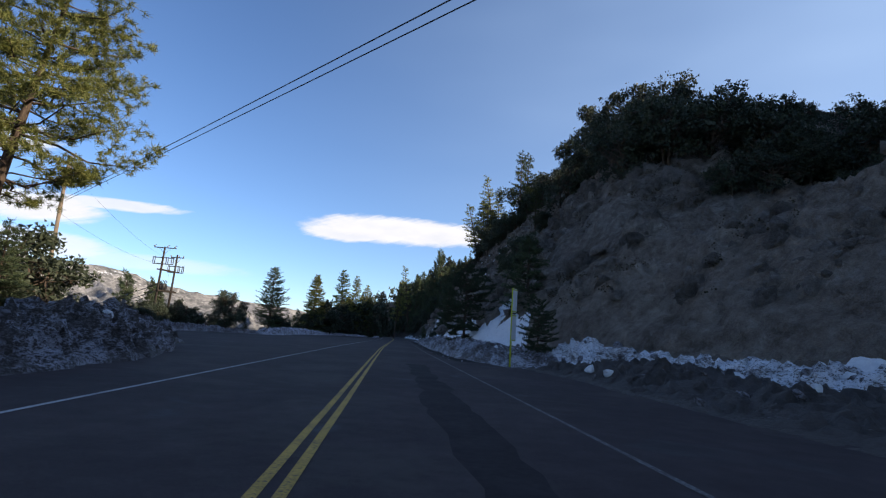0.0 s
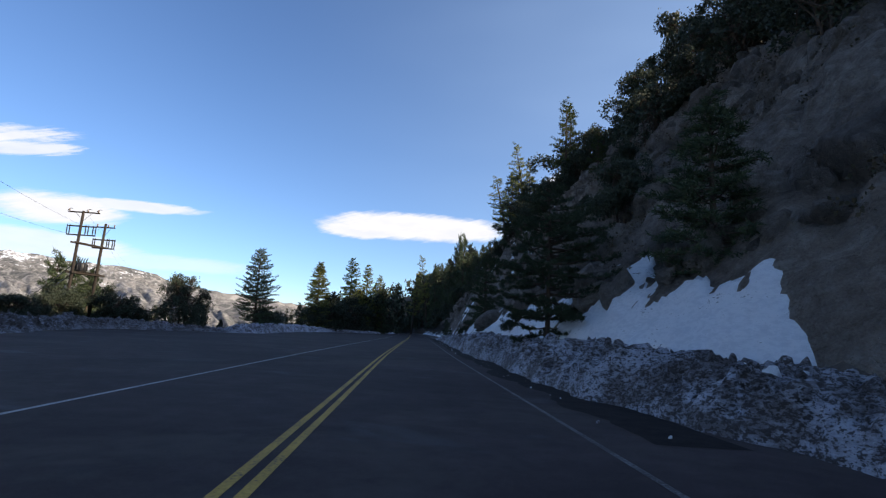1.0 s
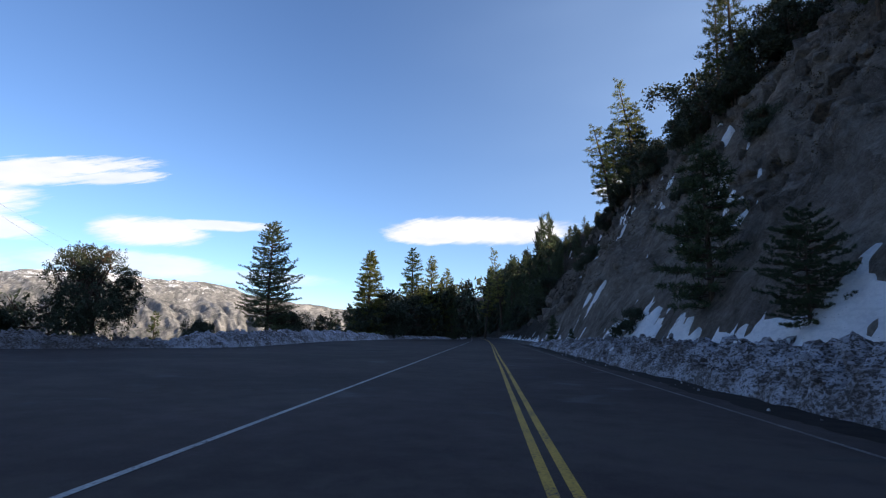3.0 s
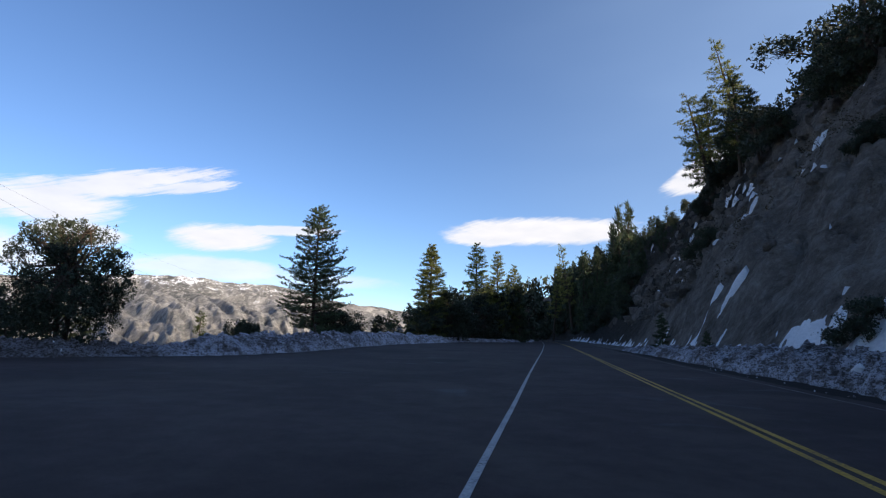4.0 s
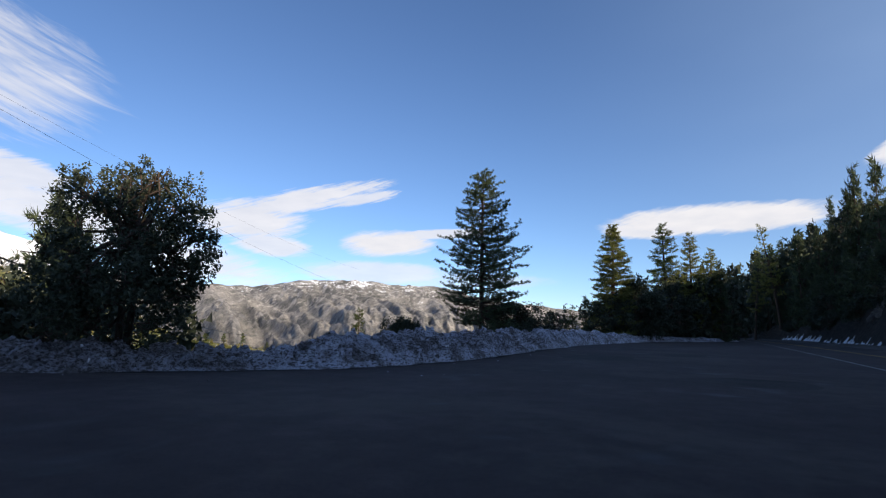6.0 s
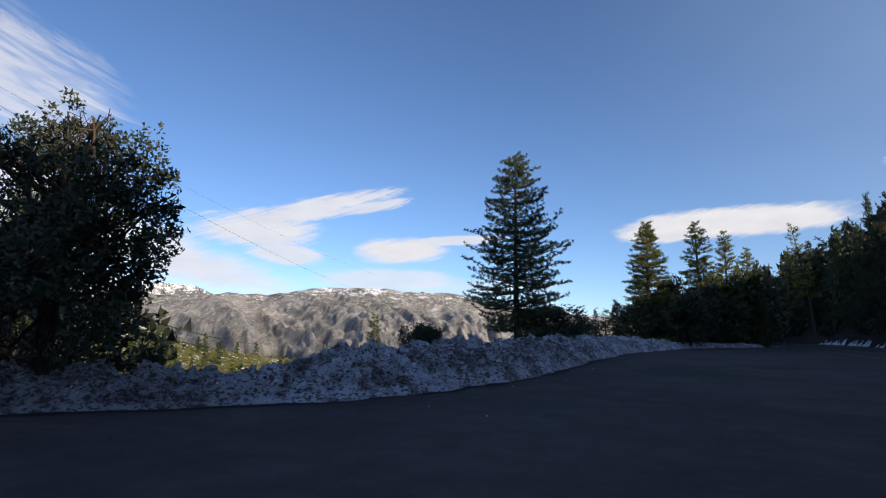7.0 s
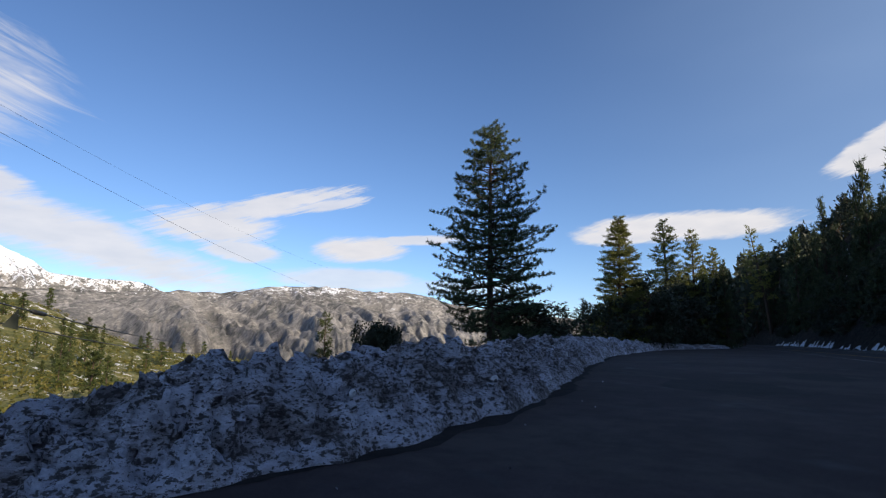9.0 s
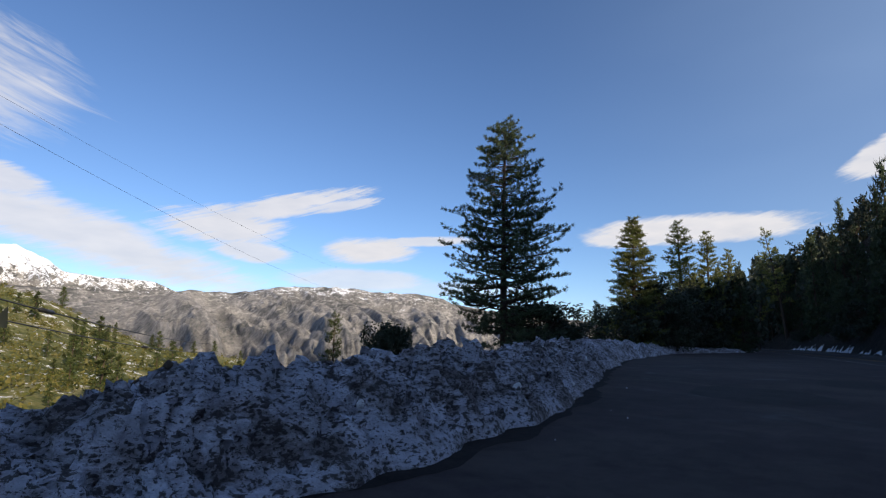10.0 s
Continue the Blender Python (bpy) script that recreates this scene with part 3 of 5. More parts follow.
ys = np.arange(-14, 24, 0.6)
Q, Y = np.meshgrid(np.linspace(0, 1, 4), ys)
X = cx(Y) + 1.55 + 0.75 * Q + vnoise(Y, Q * 3, 0, 0.9, 4, 0.6) * 0.28
tagged(sheet("tar_patch", X, Y, np.full(Y.shape, 0.004), TAR), "dark tar-sealed strip along the traffic lane", "road patch", kind="structure")
for u0, u1, y0, y1 in ((-15.5, -12.5, 97, 102), (-12.2, -9.6, 104, 109), (-9.0, -6.6, 88, 91)):
    Q, Y = np.meshgrid(np.linspace(0, 1, 14), np.arange(y0, y1, 0.25))
    mid_ = (Y - y0) / (y1 - y0)
    wide_ = np.sin(np.clip(mid_, 0.02, 0.98) * math.pi) ** 0.5 * (1 + 0.5 * vnoise(Y, u0, 0, 0.7, 3))
    X = cx(Y) + (u0 + u1) / 2 + (Q - 0.5) * (u1 - u0) * wide_ + vnoise(Y, u1, 2, 0.5, 3) * 0.6
    tagged(sheet("damp_patch", X, Y, np.full(Y.shape, 0.007), DAMP), "damp dark patch on the turnout's asphalt", "road patch", kind="structure")

# ---- ploughed snow ----
BANKS = []
RIDGES = []


def bank(name, line, height, width, mat, label, step_len, step_w, side, chunk=0.16, rise=0.42, back=0.62, wave=0.30):
    """A ridge of ploughed snow with its foot along a line; side is +1 where it lies to the right of the line."""
    line = np.asarray(line, float)
    s = np.concatenate([[0], np.cumsum(np.hypot(*np.diff(line, axis=0).T))])
    q = np.arange(0, s[-1], step_len)
    px, py = np.interp(q, s, line[:, 0]), np.interp(q, s, line[:, 1])
    ker = np.ones(9) / 9
    px, py = (np.convolve(np.pad(a, 4, mode="edge"), ker, mode="valid") for a in (px, py))
    tx, ty = np.gradient(px), np.gradient(py)
    tx, ty = (np.convolve(np.pad(a, 30, mode="edge"), np.ones(61) / 61, mode="valid") for a in (tx, ty))
    n = np.hypot(tx, ty)
    nx, ny = ty / n * side, -tx / n * side
    v = np.linspace(-0.12, 1.0, max(8, int(width / step_w)))
    V, PX = np.meshgrid(v, px)
    PY, NX, NY = (np.repeat(a[:, None], len(v), 1) for a in (py, nx, ny))
    wig = vnoise(PX, PY, 3.3, 0.8, 3) * 0.32 + vnoise(PX, PY, 8, 0.17, 2) * 0.45
    X, Y = PX + NX * (V * width + wig), PY + NY * (V * width + wig)
    ends = sstep(q, 0, 1.6) * sstep(q[-1] - q, 0, 1.6)
    H = ends[:, None] * height(PY) * (1 + wave * vnoise(PX, PY, 1.0, 0.5, 3) + 0.16 * vnoise(PX, PY, 1, 2.2, 2))
    t = np.clip(V, 0, 1)
    prof = np.where(t < rise, np.sin(np.clip(t / rise, 0, 1) * math.pi / 2) ** 0.8, 1 - back * sstep(t, rise + 0.05, 1.0))
    Z = H * prof - 0.12 * (V < 0) - 0.02
    d, i = cells(X, Y, Z, 2.1, 3)
    k = sstep(t, 0.0, 0.12) * np.clip(H / 0.6, 0.2, 1.0)
    Z = Z + k * ((0.42 - d) * (0.3 + i) * chunk * 2.6)
    d, i = cells(X, Y, Z, 5.2, 5)
    Z = Z + k * (0.42 - d) * (0.2 + i) * chunk * 1.15
    d, i = cells(X, Y, Z, 0.95, 11)
    Z = Z + k * (0.45 - d) * (0.2 + i) * chunk * 2.2
    wx, wy = X + vnoise(X, Y, Z, 2.0, 2) * 0.2, Y + vnoise(X + 5, Y, Z, 2.0, 2) * 0.2
    for sc, up, sd in ((1.7, 0.45, 21), (3.6, 0.55, 23), (6.5, 0.40, 27)):
        d, i = cells(wx, wy, Z * 0.5, sc, sd)
        Z = Z + k * (i - 0.5) * chunk * up
    Z = Z + k * vnoise(X, Y, Z, 1.3, 3) * 0.12
    nrm = np.cross(np.stack([np.gradient(a, axis=0) for a in (X, Y, Z)], -1), np.stack([np.gradient(a, axis=1) for a in (X, Y, Z)], -1))
    nrm = unit(nrm) * np.sign(np.median(nrm[..., 2]))
    puff = np.zeros_like(X)
    for sc, up, sd in ((1.5, 0.45, 31), (3.4, 0.52, 37), (7.5, 0.40, 41)):
        puff = puff + (np.abs(vnoise(wx + sd, wy, Z, sc, 2)) * 2.2 - 0.62) * chunk * up
    puff = puff * k
    X, Y, Z = X + nrm[..., 0] * puff, Y + nrm[..., 1] * puff, Z + nrm[..., 2] * puff
    X = X + k * vnoise(X, Y, Z + 9, 2.4, 3) * 0.15
    Y = Y + k * vnoise(X + 4, Y, Z, 2.4, 3) * 0.15
    BANKS.append((X.ravel(), Y.ravel(), Z.ravel()))
    ob = tagged(sheet(name, X, Y, Z, mat), label, "snow bank")
    RIDGES.append(ob)
    return ob


def bank_z(x, y):
    """The height of the ploughed snow at a place."""
    best = (9.0, 0.0)
    for X, Y, Z in BANKS:
        d = (X - x) ** 2 + (Y - y) ** 2
        k = int(d.argmin())
        best = min(best, (float(d[k]), float(Z[k])))
    return best[1] if best[0] < 0.05 else 0.0


def bank_high(y):
    return np.interp(y, [-60, 6, 10, 16, 26, 34, 45, 60, 74, 79, 82, 83.6, 84.5, 85.2, 86.2, 88, 92, 100, 112, 124, 136, 150, 165, 200, 300], [0.4, 0.5, 0.9, 1.3, 1.5, 0.8, 0.9, 1.0, 1.0, 0.70, 0.50, 0.44, 0.56, 0.78, 0.90, 1.02, 1.06, 1.15, 1.25, 1.25, 1.15, 1.0, 0.8, 0.4, 0.25])


def berm_high(y):
    return np.interp(y, [-60, 14, 24, 29, 34, 44, 60, 90, 130, 200, 300], [0.25, 0.35, 0.45, 0.85, 1.1, 1.18, 1.2, 1.05, 0.4, 0.3, 0.3])


yy = np.concatenate([np.arange(-20, 330, 0.5)])
near = yy[(yy > 63) & (yy < 113)]
bank("snow_bank", np.stack([lx(near), near], 1), bank_high, 3.4, DIRTY, "long ploughed bank of gritty blue-white snow at the turnout's rim", 0.055, 0.055, -1, 0.17)
far = yy[(yy >= 110)]
bank("snow_bank", np.stack([lx(far), far], 1), bank_high, 3.0, DIRTY, "low far bank of ploughed dirty snow beneath the trees", 0.2, 0.2, -1)
back = yy[(yy > -20) & (yy < 66)]
bank("snow_bank", np.stack([lx(back), back], 1), bank_high, 6.0, MOUND, "tall heap of ploughed snow and brown earth", 0.14, 0.15, -1, 0.3)
r0 = yy[(yy > 25.5) & (yy < 131)]
bank("snow_berm", np.stack([cx(r0) + 5.0 + np.interp(r0, [20, 28, 36], [2.2, 1.2, 0]), r0], 1), berm_high, 3.4, BERM, "ploughed berm of dirty snow along the foot of the hill", 0.085, 0.085, 1, 0.17, 0.30, 0.15, 0.16)
r1 = yy[(yy >= 128)]
bank("snow_berm", np.stack([cx(r1) + 5.1, r1], 1), berm_high, 3.0, GRIT, "low far berm of gritty snow beside the road", 0.25, 0.22, 1)
r2 = yy[(yy > -20) & (yy < 29.5)]
bank("snow_berm", np.stack([cx(r2) + 7.2, r2], 1), lambda y: berm_high(y) * 0.6 + 0.55 * np.exp(-((y - 20) / 5.0) ** 2) + 0.35 * np.exp(-((y - 12) / 2.5) ** 2), 8.0, GRIT, "broad low apron of dark earth with half-melted snow", 0.16, 0.16, 1, 0.2)
r3 = yy[(yy > -10) & (yy < 31)]
bank("snow_berm", np.stack([cx(r3) + hill_foot(r3) + 4.7, r3], 1), lambda y: 1.2 + 0 * y, 2.8, PATCHY, "lumpy bank of clean old snow along the cliff's foot", 0.15, 0.13, 1, 0.2, 0.55, 0.2, 0.5)

# ---- rocky hill ----
hy = np.concatenate([np.arange(-40, 4, 1.2), np.arange(4, 22, 0.4), np.arange(22, 96, 0.25), np.arange(96, 180, 0.8), np.arange(180, 380, 2.0)])
hu = np.concatenate([np.arange(5.2, 34, 0.25), np.arange(34, 60, 1.0), np.arange(60, 150, 5.0)])
HU, HY = np.meshgrid(hu, hy)
HX = HU + cx(HY)
HZ = hill_z(HX, HY)
HX = HX + sstep(HU, 8, 14) * (vnoise(HX, HY, HZ, 0.4, 3) * 0.7 + vnoise(HX, HY, HZ, 1.6, 2) * 0.18)
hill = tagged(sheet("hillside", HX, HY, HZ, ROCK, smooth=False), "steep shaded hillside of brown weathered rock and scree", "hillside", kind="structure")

# ---- far mountains and the sunny slope across the ravine ----
ma = np.radians(np.concatenate([np.arange(-125, -80, 0.8), np.arange(-80, -73, 0.4), np.arange(-73, -13, 0.13), np.arange(-13, 40, 1.0)]))
mr = np.concatenate([np.arange(900, 1500, 50.0), np.arange(1500, 2200, 36.0), np.arange(2200, 4500, 21.0), np.arange(4500, 4900, 60.0)])
MR, MA = np.meshgrid(mr, ma)
MX, MY, AZ = -20 + MR * np.sin(MA), 75 + MR * np.cos(MA), np.degrees(MA)


def ridge(r0, azimuths, elevations, fall, spur, pitch, skew, seed):
    """A crest at about r0 metres whose skyline is given in degrees, with spurs running down from it."""
    rk = r0 + vnoise(AZ, 0, seed, 0.09, 2) * 160
    top = rk * np.tan(np.radians(np.interp(AZ, azimuths, elevations)))
    down = rk - MR
    z = top - np.where(down > 0, fall * down ** 0.96, -0.9 * down)
    s_ = AZ - skew * down + vnoise(MX, MY, seed, 0.0018, 3) * 2.2
    depth = np.clip(down / 450, 0, 1) ** 0.7
    for k, (f_, h_) in enumerate(((1.0, 1.0), (2.1, 0.55), (4.3, 0.36), (8.5, 0.18), (16.0, 0.07))):
        z = z - np.abs(vnoise(s_ / pitch * f_, down * 0.0007 * f_, seed + k * 3.7, 1.0, 2)) * spur * h_ * depth * 2.0
    return z


MZ = ridge(3700, [-125, -62, -57, -55, -52, -49, -47, -44, -41.4, -37.9, -33, -30.5, -29.4, -26, -22, -19.5, -16, -13, -8, 40],
           [3.0, 3.6, 3.9, 3.95, 4.0, 4.4, 4.85, 4.9, 5.05, 4.7, 4.55, 4.2, 3.7, 3.1, 2.7, 2.4, 2.15, 1.6, 1.0, 0.8], 0.21, 62, 4.6, 0.0060, 1.0)
MZ = np.maximum(MZ, ridge(4400, [-125, -80, -74, -70.5, -69.4, -68.0, -67.0, -65.8, -64, -60, -58.6, -57, -55.5, -52, -40, 40], [8.0, 8.4, 7.9, 6.9, 7.1, 6.5, 6.0, 5.1, 4.85, 4.7, 4.6, 4.05, 3.6, 3.2, 1.0, 0.5], 0.36, 120, 2.8, 0.0016, 5.0))
MZ = np.maximum(MZ, ridge(3000, [-125, -66, -60, -57.5, -55.6, -54.6, -53, -50, -46, -42, -36, -30, -22, 40], [2.6, 2.2, 3.0, 3.75, 4.15, 4.1, 3.5, 2.2, 0.6, -1.5, -1.5, -1.0, -1.0, -1.0], 0.20, 50, 4.0, 0.0060, 9.0))
MZ = np.maximum(MZ, -175 + vnoise(MX, MY, 2, 0.004, 3) * 12)
MZ = MZ + vnoise(MX, MY, 2, 0.02, 3) * 4
tagged(sheet("mountain_range", MX, MY, MZ, MOUNTAIN), "distant grey-brown mountains with a dusting of snow", "mountain", kind="structure")

sa = np.radians(np.arange(-140, -38, 0.6))
sr = np.concatenate([np.arange(70, 300, 3.0), np.arange(300, 420, 12.0)])
SR, SA = np.meshgrid(sr, sa)
edge_el = np.interp(np.degrees(SA), [-140, -100, -80, -71, -66, -62, -58, -50, -44, -38], [12, 9, 6.0, 3.9, 2.2, 0.0, -1.4, -2.6, -4.5, -8])
low_el = np.interp(np.degrees(SA), [-140, -70, -60, -50, -38], [-9, -9, -9.5, -10.5, -14])
t = np.clip((SR - 70) / 220, 0, 1)
SX, SY = -23.4 + SR * np.sin(SA), 82.8 + SR * np.cos(SA)
SZ = 1.25 + SR * np.tan(np.radians(low_el + (edge_el - low_el) * t ** 0.75)) - np.clip(SR - 290, 0, None) * 0.25
SZ = SZ + vnoise(SX, SY, 0, 0.03, 4) * 3.5 * np.sin(np.clip(t, 0.02, 1) * math.pi)
tagged(sheet("far_slope", SX, SY, SZ, MEADOW), "sunlit green slope with scrub and patches of snow", "hillside", kind="structure")


def slope_at(r, a):
    i, j = np.abs(sa - radians(a)).argmin(), np.abs(sr - r).argmin()
    return SX[i, j], SY[i, j], SZ[i, j]


# ---- trees ----
def tube(points, radii, sides=6):
    """Vertices and faces of a bent, tapered tube."""
    points, radii = np.asarray(points, float), np.asarray(radii, float)
    n = len(points)
    d = np.gradient(points, axis=0)
    d /= np.linalg.norm(d, axis=1)[:, None] + 1e-9
    ref = np.where(np.abs(d[:, 2:3]) > 0.9, np.array([[1.0, 0, 0]]), np.array([[0, 0, 1.0]]))
    a = np.cross(d, ref)
    a /= np.linalg.norm(a, axis=1)[:, None] + 1e-9
    b = np.cross(d, a)
    ang = np.arange(sides) * 2 * math.pi / sides
    ring = a[:, None, :] * np.cos(ang)[None, :, None] + b[:, None, :] * np.sin(ang)[None, :, None]
    v = (points[:, None, :] + ring * radii[:, None, None]).reshape(-1, 3)
    i = np.arange((n - 1) * sides).reshape(n - 1, sides)
    j = np.roll(i, -1, axis=1)
    f = np.stack([i, j, j + sides, i + sides], -1).reshape(-1, 4)
    return v, f


class Pile:
    """Gathers tubes or leaves into one mesh."""

    def __init__(self):
        self.v, self.f, self.n = [], [], 0

    def add(self, v, f):
        self.v.append(v)
        self.f += (np.asarray(f) + self.n).tolist()
        self.n += len(v)

    def done(self):
        return np.concatenate(self.v), self.f


def tufts(rng, centres, axes, blades, length, width, spread=0.9):
    """Bursts of narrow needle blades round each centre, leaning along its axis."""
    n = len(centres)
    c = np.repeat(centres, blades, 0) + rng.normal(0, length * 0.16, (n * blades, 3))
    d = unit(rng.normal(0, 1, (n * blades, 3)) * spread + np.repeat(axes, blades, 0) * 0.8)
    side = unit(np.cross(d, rng.normal(0, 1, (n * blades, 3))))
    ln = length * rng.uniform(0.6, 1.15, (n * blades, 1))
    w = width * rng.uniform(0.7, 1.3, (n * blades, 1))
    v = np.stack([c - side * w, c + side * w, c + d * ln], 1).reshape(-1, 3)
    f = np.arange(len(v)).reshape(-1, 3)
    return v, f


def leaves(rng, centres, per, size, spread, plain=False):
    """Small folded leaves scattered about each centre."""
    n = len(centres) * per
    c = np.repeat(centres, per, 0) + np.clip(rng.normal(0, 1, (n, 3)), -1.5, 1.5) * spread
    d, e = unit(rng.normal(0, 1, (n, 3))), unit(rng.normal(0, 1, (n, 3)))
    s = unit(np.cross(d, e))
    ln = size * rng.uniform(0.6, 1.3, (n, 1))
    if plain:
        v = np.stack([c - s * ln * 0.42, c + s * ln * 0.42, c + d * ln * 1.15], 1).reshape(-1, 3)
        return v, np.arange(len(v)).reshape(-1, 3)
    v = np.stack([c, c + d * ln * 0.5 + s * ln * 0.36, c + d * ln, c + d * ln * 0.5 - s * ln * 0.36], 1).reshape(-1, 3)
    return v, np.arange(len(v)).reshape(-1, 4)


def conifer(name, label, seed, h, r, bare, whorls, per, shape, lift, droop, tuft, blades, needle, width, mat=None, category="pine tree", gaps=0.12, lean=0.0, bushy=1.0, profile=None, ball=0.9):
    """A pine or fir of height h: trunk, limbs and a crown of needle tufts. shape: how full the crown stays upwards."""
    rng = np.random.default_rng(seed)
    ob = empty(name, label, category)
    zs = np.linspace(0, h, 14)
    bend = np.stack([np.sin(zs / h * 2.1 + seed) * h * 0.008 + lean * (zs / h) ** 1.3 * h, np.cos(zs / h * 1.7 + seed) * h * 0.008, zs - 0.25], 1)
    trunk_r = h * 0.0165 * (1 - zs / h) ** 0.8 + 0.012
    limbs, cs, ax = Pile(), [], []
    limbs.add(*tube(bend, trunk_r, 8))
    k = 0
    for w in range(whorls):
        q = w / whorls
        q = min(max(q, 0.0), 0.985)
        z = h * (bare + (1 - bare) * q)
        base = np.array([np.interp(z, zs, bend[:, 0]), np.interp(z, zs, bend[:, 1]), z])
        full = (1 - q) ** shape * (0.55 + 0.45 * min(1, q * 5 + 0.35))
        if profile:
            full = float(np.interp(1 - q, profile[0], profile[1]))
        for b in range(per + int(rng.integers(0, 2))):
            if rng.random() < gaps:
                continue
            k += 1
            z = base[2] + rng.uniform(-0.9, 0.9) * h * (1 - bare) / whorls
            a = k * 2.39996 + rng.uniform(-0.5, 0.5)
            ln = r * full * (rng.uniform(0.62, 1.08) if profile else rng.uniform(0.42, 1.12)) + 0.16
            out = np.array([math.cos(a), math.sin(a), 0])
            s = np.linspace(0, 1, 5)
            rise = (rng.uniform(-0.20, 0.30) * s + lift * (0.3 + q) * s ** 1.6 - droop * (1 - q) * np.sin(s * 2.2) * 0.6) * ln
            pts = np.array([base[0], base[1], min(z, h * 0.99)]) + out * (s * ln)[:, None] + np.array([0, 0, 1]) * rise[:, None]
            pts[1:] += rng.normal(0, 0.035 * ln, (4, 3))
            v, f = tube(pts, np.linspace(0.012 + ln * 0.014, 0.004, 5), 4)
            limbs.add(v, f)
            n = max(3, int(ln / tuft))
            for m in range(n):
                p = (0.28 + 0.72 * (m + rng.uniform(0, 1)) / n) ** (1 / bushy)
                c = np.array([np.interp(p, s, pts[:, i]) for i in range(3)])
                sd = np.cross(out, [0, 0, 1]) * rng.choice([-1, 1])
                tw = rng.uniform(0, 0.36) * ln * (1.15 - p / bushy) * bushy ** 0.5
                cs.append(c + sd * tw + np.array([0, 0, rng.uniform(-0.02 * bushy, 0.10 * bushy ** 2) * ln * 0.4]))
                ax.append(out * 0.7 + sd * 0.5 + np.array([0, 0, 0.5 + lift]))
    cs.append(bend[-1]), ax.append(np.array([0, 0, 1.0]))
    cs.append(bend[-2]), ax.append(np.array([0, 0, 1.0]))
    v, f = limbs.done()
    part_mesh("trunk", v, f, BARK, ob)
    v, f = tufts(rng, np.array(cs), unit(np.array(ax)), blades, needle, width, ball)
    part_mesh("crown", v, f, mat or NEEDLE, ob, smooth=False)
    return ob


def oak(name, label, seed, h, r, stems, clumps, per, leaf, base=0.22, flat=0.85, category="oak tree", mat=None, spread=0.17, lobe_count=16, plain=False, inner=0.20):
    """A broad-leaved tree: stems that fork into limbs, with leaf clumps round an uneven crown."""
    rng = np.random.default_rng(seed)
    ob = empty(name, label, category)
    trunk, limbs, cs = Pile(), Pile(), []
    lobes = []
    for k in range(lobe_count):
        a, q = rng.uniform(0, 2 * math.pi), rng.uniform(0, 1) ** 1.25
        rad = r * rng.uniform(inner, 0.88) * math.sqrt(max(0.08, 1 - (max(q - 0.30, 0) / 0.74) ** 2)) * (0.80 + 0.20 * min(1, q * 4))
        lobes.append((np.array([math.cos(a) * rad, math.sin(a) * rad, h * (base + (1 - base) * (0.10 + 0.76 * q))]), r * rng.uniform(0.20, 0.36) * (1.05 - 0.25 * q)))
    for s in range(stems):
        a = s * 2 * math.pi / stems + rng.uniform(-0.5, 0.5)
        foot = np.array([math.cos(a), math.sin(a), 0]) * 0.07 * r * (stems > 1)
        tip = np.array([math.cos(a) * r * 0.22, math.sin(a) * r * 0.22, h * 0.72])
        q = np.linspace(0, 1, 7)[:, None]
        pts = foot + (tip - foot) * q + rng.normal(0, 0.03 * r, (7, 3)) * q
        pts[0, 2] = -0.25
        v, f = tube(pts, np.linspace(h * 0.021, h * 0.006, 7), 8)
        trunk.add(v, f)
        for c, lr in lobes:
            if rng.random() > 1.3 / stems + 0.2:
                continue
            k = int(rng.integers(2, 6))
            st = pts[k]
            mid = (st + c) / 2 + rng.normal(0, 0.08 * r, 3)
            v, f = tube(np.stack([st, (st + mid) / 2, mid, (mid + c) / 2, c]), np.linspace(h * 0.0095, h * 0.003, 5), 5)
            limbs.add(v, f)
            for g in range(4):
                e = c + unit(rng.normal(0, 1, 3)) * lr * rng.uniform(0.35, 0.75)
                v, f = tube(np.stack([mid * 0.3 + c * 0.7, (c + e) / 2 + rng.normal(0, 0.04 * r, 3), e]), [h * 0.004, h * 0.0025, h * 0.001], 4)
                limbs.add(v, f)
    for c, lr in lobes:
        m = int(clumps * (lr / r) ** 2 / 1.6)
        d = unit(rng.normal(0, 1, (m, 3)))
        rr = lr * rng.uniform(0.30, 1.0, (m, 1)) ** 0.55
        p = c + d * rr * np.array([1, 1, flat])
        keep = vnoise(p[:, 0], p[:, 1], p[:, 2], 1.6 / max(r, 0.5) * 2.2, 2) > -0.14
        cs.append(p[keep])
    cs = np.concatenate(cs)
    cs = cs[cs[:, 2] > h * base * 0.5]
    v, f = trunk.done()
    limbs.add(v, f)
    v, f = limbs.done()
    part_mesh("trunk", v, f, BARK, ob)
    v, f = leaves(rng, cs, per, leaf, spread * r * 0.33, plain)
    part_mesh("crown", v, f, mat or OAKLEAF, ob, smooth=False)
    return ob


def place(ob, x, y, z, scale=1.0, turn=0.0, wide=1.0):
    ob.matrix_basis = pose(x, y, z, 0, 0, turn) @ Matrix.Diagonal((scale * wide, scale * wide, scale, 1))
    return ob


def again(ob, x, y, z, scale=1.0, turn=0.0, wide=1.0, label="", group=""):
    c = copy_thing(ob, pose(x, y, z, 0, 0, turn) @ Matrix.Diagonal((scale * wide / ob.scale[0], scale * wide / ob.scale[1], scale / ob.scale[2], 1)))
    return tagged(c, label, "", group)


def gz(x, y):
    return float(ground_z(x, y))


def hz(x, y):
    return float(hill_z(x, y))


